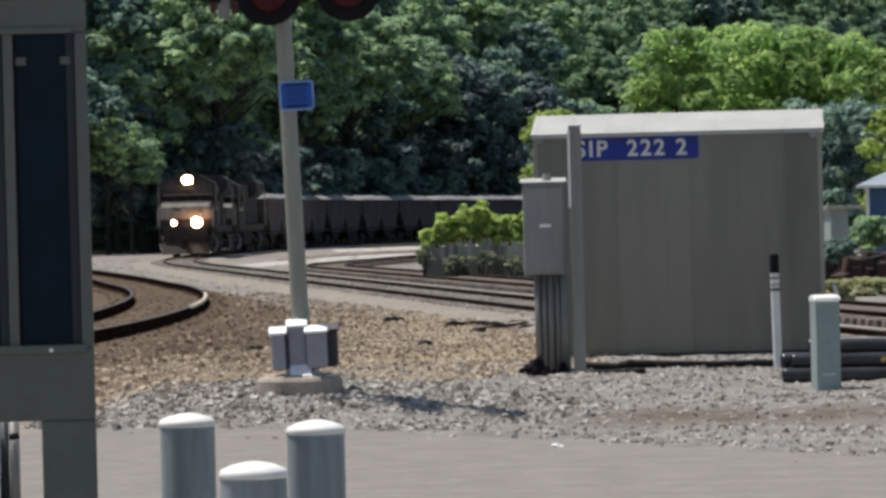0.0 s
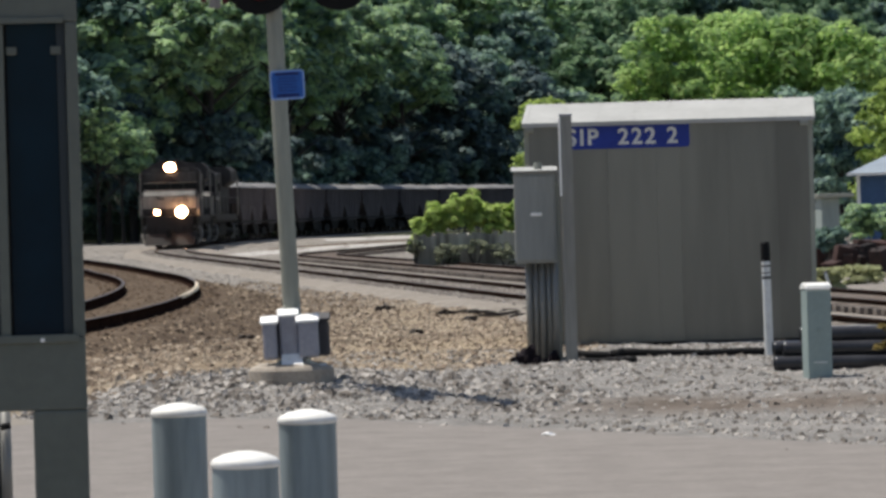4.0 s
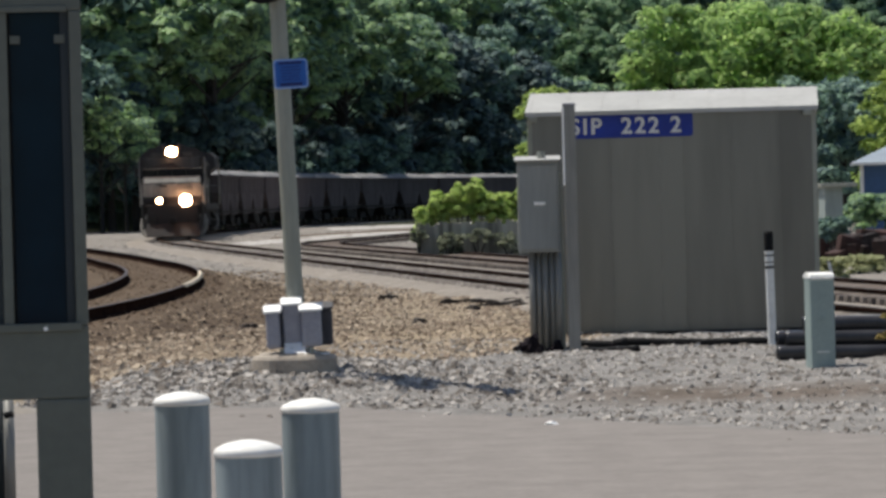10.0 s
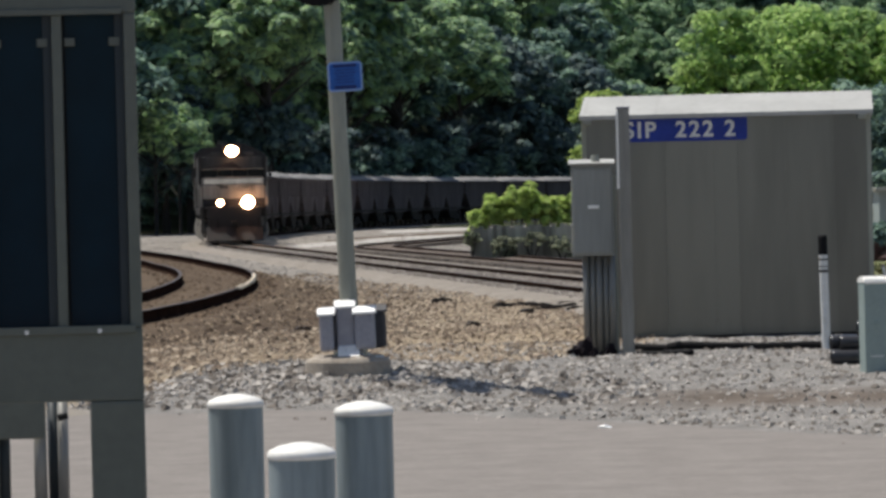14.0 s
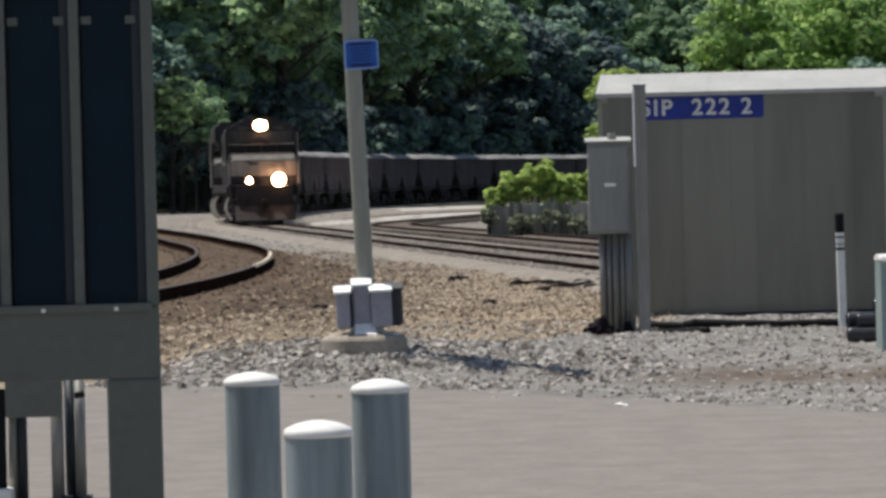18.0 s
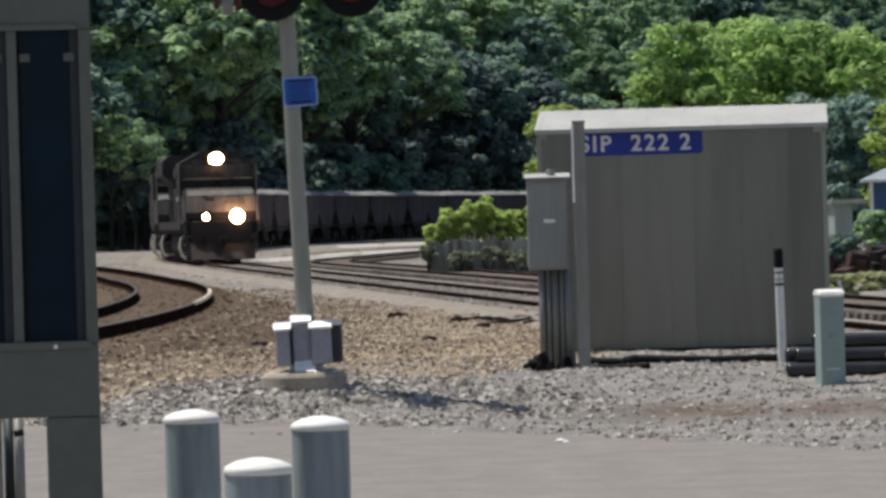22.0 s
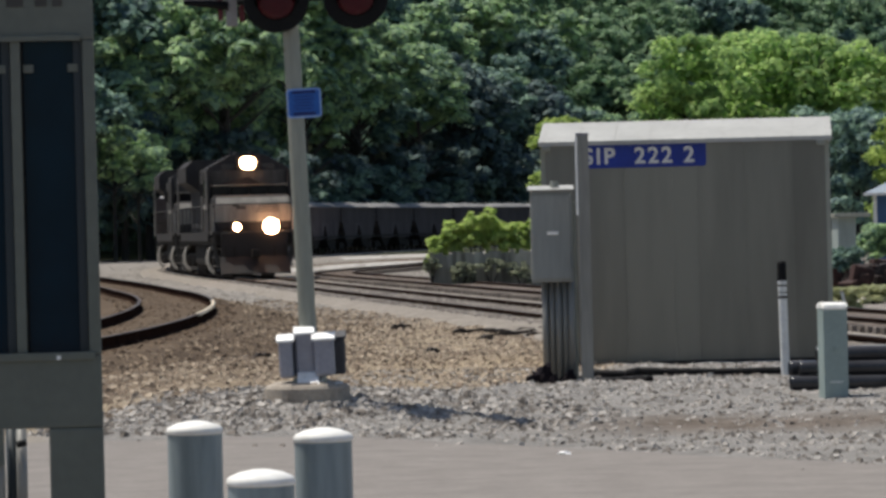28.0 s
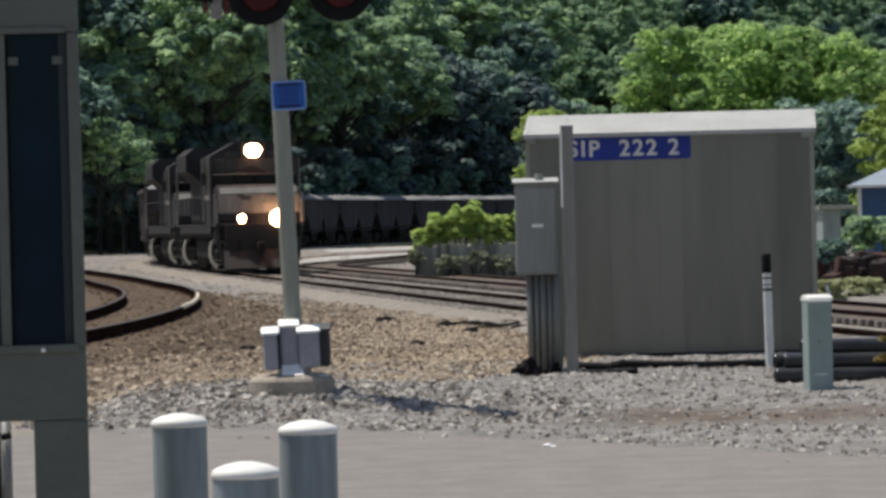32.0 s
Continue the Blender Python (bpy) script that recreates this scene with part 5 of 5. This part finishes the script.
# ---- trees ----
def crown_mesh(name, seed, h, w, low, clumps, leaves, size, material):
    """A crown of leaf clumps carried on limbs: uneven outline, gaps between the clumps."""
    rng = np.random.RandomState(seed)
    vs, fs = [], []
    lobes = [(rng.uniform(-0.32, 0.32) * w, rng.uniform(-0.32, 0.32) * w, low + (h - low) * rng.uniform(0.25, 0.82), rng.uniform(0.30, 0.46) * w) for _ in range(9)]
    lobes.append((0, 0, low + (h - low) * 0.62, 0.42 * w))
    n = 0
    for c in range(clumps):
        lx, ly, lz, lr = lobes[rng.randint(len(lobes))]
        d = rng.normal(size=3)
        d /= np.linalg.norm(d)
        if d[2] < -0.55:
            d[2] *= -1
        p = np.array([lx, ly, lz]) + d * lr * np.array([1, 1, 0.85]) * rng.uniform(0.72, 1.02)
        p[2] = min(p[2], h)
        r = rng.uniform(0.4, 1.1) * w / 8.0
        nl = int(leaves * rng.uniform(0.7, 1.3))
        q = rng.normal(size=(nl, 3))
        q /= np.linalg.norm(q, axis=1)[:, None]
        q[:, 2] = np.where(q[:, 2] < -0.35, -q[:, 2], q[:, 2])
        lump = 1 + 0.22 * np.sin(q[:, :1] * 5 + c) * np.cos(q[:, 1:2] * 6 + c * 2)
        pos = p + q * r * lump * rng.uniform(0.82, 1.06, (nl, 1)) * np.array([1.1, 1.1, 0.75])
        nor = q * 0.9 + rng.normal(size=(nl, 3)) * 0.28 + np.array([0, 0, 0.5])
        nor /= np.linalg.norm(nor, axis=1)[:, None]
        ref = rng.normal(size=(nl, 3))
        a = np.cross(nor, ref)
        a /= np.linalg.norm(a, axis=1)[:, None]
        b = np.cross(nor, a)
        s = size * rng.uniform(0.6, 1.3, (nl, 1))
        k = rng.uniform(-0.5, 0.5, (nl, 1))
        blade = np.stack([pos + a * s, pos + a * s * k + b * s * 1.25 - nor * s * 0.15, pos - a * s * 0.9], 1).reshape(-1, 3)
        vs.append(blade)
        fs.append(np.arange(3 * nl).reshape(-1, 3) + n)
        n += 3 * nl
    me = bpy.data.meshes.new(name)
    me.from_pydata(np.concatenate(vs).tolist(), [], np.concatenate(fs).tolist())
    me.materials.append(material)
    return me


def trunk_mesh(name, seed, h, w):
    rng = random.Random(seed)
    b = B()
    r = 0.018 * h
    rod(b, (0, 0, -1.0), (0.1, 0, h * 0.45), r, r * 0.7, 9)
    rod(b, (0.1, 0, h * 0.45), (0, 0.1, h * 0.85), r * 0.7, r * 0.2, 7)
    for k in range(9):
        a, z = rng.uniform(0, 6.28), h * rng.uniform(0.28, 0.65)
        l = w * rng.uniform(0.25, 0.42)
        rod(b, (0.05, 0, z), (l * math.cos(a), l * math.sin(a), z + l * rng.uniform(0.4, 0.9)), r * 0.4, r * 0.12, 6)
    me = bpy.data.meshes.new(name)
    b.to_mesh(me)
    b.free()
    me.materials.append(M["bark"])
    return me


TREES = {}
for key, seed, h, w, low, cl, lv, sz, mt in (
    ("wood_a", 11, 17, 8.5, 5.0, 100, 84, 0.36, "leaf"), ("wood_b", 12, 19, 9.5, 5.5, 106, 84, 0.38, "leaf2"), ("wood_c", 13, 16, 8.0, 4.5, 96, 84, 0.35, "leaf"),
    ("wood_d", 14, 20, 8.8, 6.0, 100, 84, 0.37, "leaf2"), ("edge", 15, 9, 6.0, 0.8, 90, 90, 0.22, "leaf2"),
    ("tall_a", 25, 22, 10.5, 11.0, 120, 90, 0.35, "leaf"), ("tall_b", 26, 20, 9.5, 10.5, 110, 90, 0.34, "leaf"),
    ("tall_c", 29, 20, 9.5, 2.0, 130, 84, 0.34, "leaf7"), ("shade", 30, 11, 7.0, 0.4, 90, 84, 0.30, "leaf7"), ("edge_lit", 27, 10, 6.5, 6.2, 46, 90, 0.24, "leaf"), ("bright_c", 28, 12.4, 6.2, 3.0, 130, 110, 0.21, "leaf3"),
    ("far_a", 18, 17, 9.0, 4.0, 90, 70, 0.42, "leaf5"), ("far_b", 19, 19, 9.5, 4.5, 94, 70, 0.42, "leaf5"),
    ("bright_a", 16, 12.5, 8.5, 1.5, 150, 110, 0.22, "leaf3"), ("bright_b", 17, 9, 6.5, 0.8, 110, 100, 0.19, "leaf6"),
):
    TREES[key] = (crown_mesh("crown", seed, h, w, low, cl, lv, sz, M[mt]), trunk_mesh("trunk", seed, h, w))


def tree(key, x, y, z, turn, scale, label, group):
    t = thing("tree", Matrix.Translation((x, y, z)) @ pose(0, 0, 0, 0, 0, turn) @ Matrix.Scale(scale, 4), label, "tree", group)
    for name, me in zip(("crown", "trunk"), TREES[key]):
        ob = new(name, me)
        ob.parent = t
    return t


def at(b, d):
    """The place at a distance d in the direction b = x / y."""
    return b * d, d


rng = random.Random(21)
for row in range(9):
    b = (-0.126 if row < 6 else 0.0084) + rng.uniform(0, 0.008)
    while b < 0.126:
        d = wood_line(b) + (14, 23, 34, 50, 68, 88, 107, 126, 145)[row] + rng.uniform(-4, 4)
        x, y = at(b, d)
        z = ground_z(x, y)
        key = rng.choice(("wood_a", "wood_b", "wood_c", "wood_d")) if row else rng.choice(("wood_a", "wood_c", "wood_b", "wood_d"))
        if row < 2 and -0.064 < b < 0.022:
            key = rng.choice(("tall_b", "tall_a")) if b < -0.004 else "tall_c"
        if row < 2 and b > 0.03:
            key = rng.choice(("wood_a", "wood_c", "far_a"))
        if row >= 2 and b > 0.0084 and rng.random() < 0.75:
            key = rng.choice(("far_a", "far_b"))
        tree(key, x, y, z - 0.3, rng.uniform(0, 360), rng.uniform(0.85, 1.15), "broad-leaved tree of the dense green hillside wood", "hillside wood")
        b += rng.uniform(4.4, 6.2) / d
for row in range(2):
    b = -0.126
    while b < 0.126:
        d = wood_line(b) + 17 + row * 10 + rng.uniform(-3, 3)
        x, y = at(b, d)
        b += rng.uniform(3.6, 5.0) / d
        if -0.064 < b < 0.022:
            x, y = at(b, d + 14 + 2 * row)
        tree("far_a" if b > 0.022 else "edge", x, y, ground_z(x, y) - 0.5, rng.uniform(0, 360), rng.uniform(0.55, 0.95) * (0.6 if b > 0.022 else 1.0), "low leafy undergrowth tree at the foot of the wood", "undergrowth of the wood")
# dark-leaved bushes added in place of the shade under the tall trees
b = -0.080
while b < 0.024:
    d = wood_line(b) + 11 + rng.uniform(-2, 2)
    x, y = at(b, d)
    tree("shade", x, y, ground_z(x, y) - 0.4, rng.uniform(0, 360), rng.uniform(0.75, 1.05), "bush whose dark leaf colour stands in for the shade of the wood", "undergrowth of the wood")
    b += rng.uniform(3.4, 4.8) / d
# bushy edge of the wood on the outside of the curve
# edge_lit trees carry sunlight in their paler leaf colour
for b, d, k, s in ((-0.0830, 284, "edge_lit", 0.92), (-0.0768, 287, "edge_lit", 0.78), (-0.0810, 296, "edge", 1.0), (-0.0915, 280, "wood_d", 0.70), (-0.0719, 300, "edge", 0.9), (-0.0978, 283, "wood_b", 0.74), (-0.1062, 278, "edge", 1.3)):
    x, y = at(b, d)
    tree(k, x, y, ground_z(x, y) - 0.2, b * 21000 % 360, s, "green tree at the edge of the wood", "trees at the wood edge")
# bright trees behind the shelter and the house
for b, d, k, s in ((0.0585, 235, "bright_c", 1.0), (0.0835, 240, "bright_a", 1.14), (0.0725, 246, "bright_c", 1.04), (0.0349, 258, "bright_b", 0.98), (0.0285, 256, "bright_b", 0.60),
                   (0.1166, 196, "bright_b", 0.85), (0.1243, 190, "bright_b", 0.95), (0.1006, 215, "edge", 0.9), (0.1041, 225, "edge", 0.95), (0.0995, 222, "edge", 0.8), (0.0670, 225, "bright_b", 0.8), (0.0838, 228, "bright_b", 0.8)):
    x, y = at(b, d)
    tree(k, x, y, ground_z(x, y) - 0.2, b * 50000 % 360, s, "bright green tree behind the shelter and the house", "bright trees")


# ---- shrubs and weeds ----
def shrub(x, y, h, w, seed, material, label, leaf=0.07, clumps=70, low=0.15):
    t = thing("shrub", pose(x, y, ground_z(x, y)), label, "shrub")
    ob = new("foliage", crown_mesh("foliage", seed, h, w, low * h, clumps, 44, leaf, M[material]))
    ob.parent = t
    r = random.Random(seed)
    for k in range(5):
        b = B()
        a = r.uniform(0, 6.28)
        rod(b, (0, 0, -0.05), (0.3 * w * math.cos(a), 0.3 * w * math.sin(a), h * r.uniform(0.5, 0.8)), 0.02 + 0.01 * h, 0.008, 6)
        part("stem", b, M["bark"], t)


for sx, sh, sw, sn in ((-0.30, 1.55, 0.7, 31), (0.15, 2.0, 0.9, 41), (0.78, 2.5, 0.9, 32), (1.35, 2.2, 0.9, 42), (1.95, 1.85, 0.9, 33), (2.6, 2.1, 0.7, 43)):
    shrub(sx, 122.7, sh, sw, sn, "leaf4", "yellow-green shrub growing over the board fence", 0.085, 70, 0.42)
for sx, sh, sw, sn in ((-0.62, 1.25, 0.55, 51), (0.25, 0.75, 0.8, 52), (1.2, 0.85, 0.9, 53), (2.1, 0.7, 0.8, 54)):
    shrub(sx, 121.65, sh, sw, sn, "ivy", "dull green bramble growing against the board fence", 0.06, 22, 0.1)
shrub(12.9, 125, 1.5, 1.7, 34, "leaf", "green shrub in front of the blue house", 0.10)
shrub(14.3, 126, 1.45, 1.9, 35, "leaf", "green shrub in front of the blue house", 0.10)
shrub(7.75, 80, 0.38, 0.85, 36, "weed", "small pale green shrub beside the tracks", 0.06, 40)
shrub(8.9, 85, 0.30, 0.8, 37, "weed", "small pale green shrub beside the tracks", 0.06, 40)
shrub(4.30, 38.2, 0.42, 0.30, 38, "dryplant", "dry yellow-brown weed beside the pipes", 0.03, 34)
shrub(10.2, 104, 1.0, 1.0, 39, "leaf2", "dark green bramble at the scrap heap", 0.07, 50)

# ---- ties, the pieces last ----
TIE = tie_mesh()


def ties(parent, fx, y0, y1, keep, lift=0.0):
    """Ties under a track; the nearest stretch as single pieces, the rest as one mesh."""
    rng = random.Random(int(y0 * 7))
    y, rest_v, rest_f, n = y0, [], [], 0
    proto = [tuple(v.co) for v in TIE.vertices]
    pf = [tuple(p.vertices) for p in TIE.polygons]
    while y < y1:
        a = math.atan(-(fx(y + 0.5) - fx(y - 0.5)))
        m = Matrix.Translation((fx(y), y, lift + rng.uniform(0.012, 0.026))) @ pose(0, 0, 0, 0, 0, math.degrees(a) + rng.uniform(-0.8, 0.8))
        if n < keep:
            ob = new("tie", TIE)
            ob.parent = parent
            ob.matrix_basis = m
        else:
            o = len(rest_v)
            rest_v += [tuple(m @ Vector(c)) for c in proto]
            rest_f += [tuple(i + o for i in f) for f in pf]
        n += 1
        y += 0.53
    if rest_v:
        ob = raw("far_ties", rest_v, rest_f, M["tie"])
        ob.parent = parent
        tagged(ob, kind="stuff")


ties(main_track, main_x, 40, 260, 220)
ties(side_track, side_x, 50, 200, 200, 0.012)


# ---- what moves: the train rolls towards the crossing ----
def front_s(t):
    """How far along the track the headlight stands at t seconds."""
    return s_of(225.65 - 3.0176 * t + 0.012349 * t * t)



def motions():
    gap = 8.22  # from the headlight back to the middle of the leading locomotive
    back = 0.0
    prev = None
    for ob, length in TRAIN:
        if prev is not None:
            back += (prev + length) / 2
        prev = length
        rows = []
        for k in range(17):
            t = k * 2.0
            s = front_s(t) + gap + back
            half = length * 0.31
            p, q = main_at(s - half), main_at(s + half)
            d = (p - q).normalized()
            mid = (p + q) / 2
            rows.append((t, pose(mid.x, mid.y, 0, 0, 0, math.degrees(math.atan2(-d.x, d.y)) % 360)))
        walk(ob, rows)
        for axle in ob.children:
            if axle.name.startswith("axle"):
                r = axle.location.z
                n = int(32.0 * 3.1 / (1.3 * r)) + 1
                x, y, z = axle.location
                walk(axle, [(32.0 * k / n, pose(x, y, z, -math.degrees((front_s(0) - front_s(32.0 * k / n)) / r) % 360)) for k in range(n + 1)])


motions()
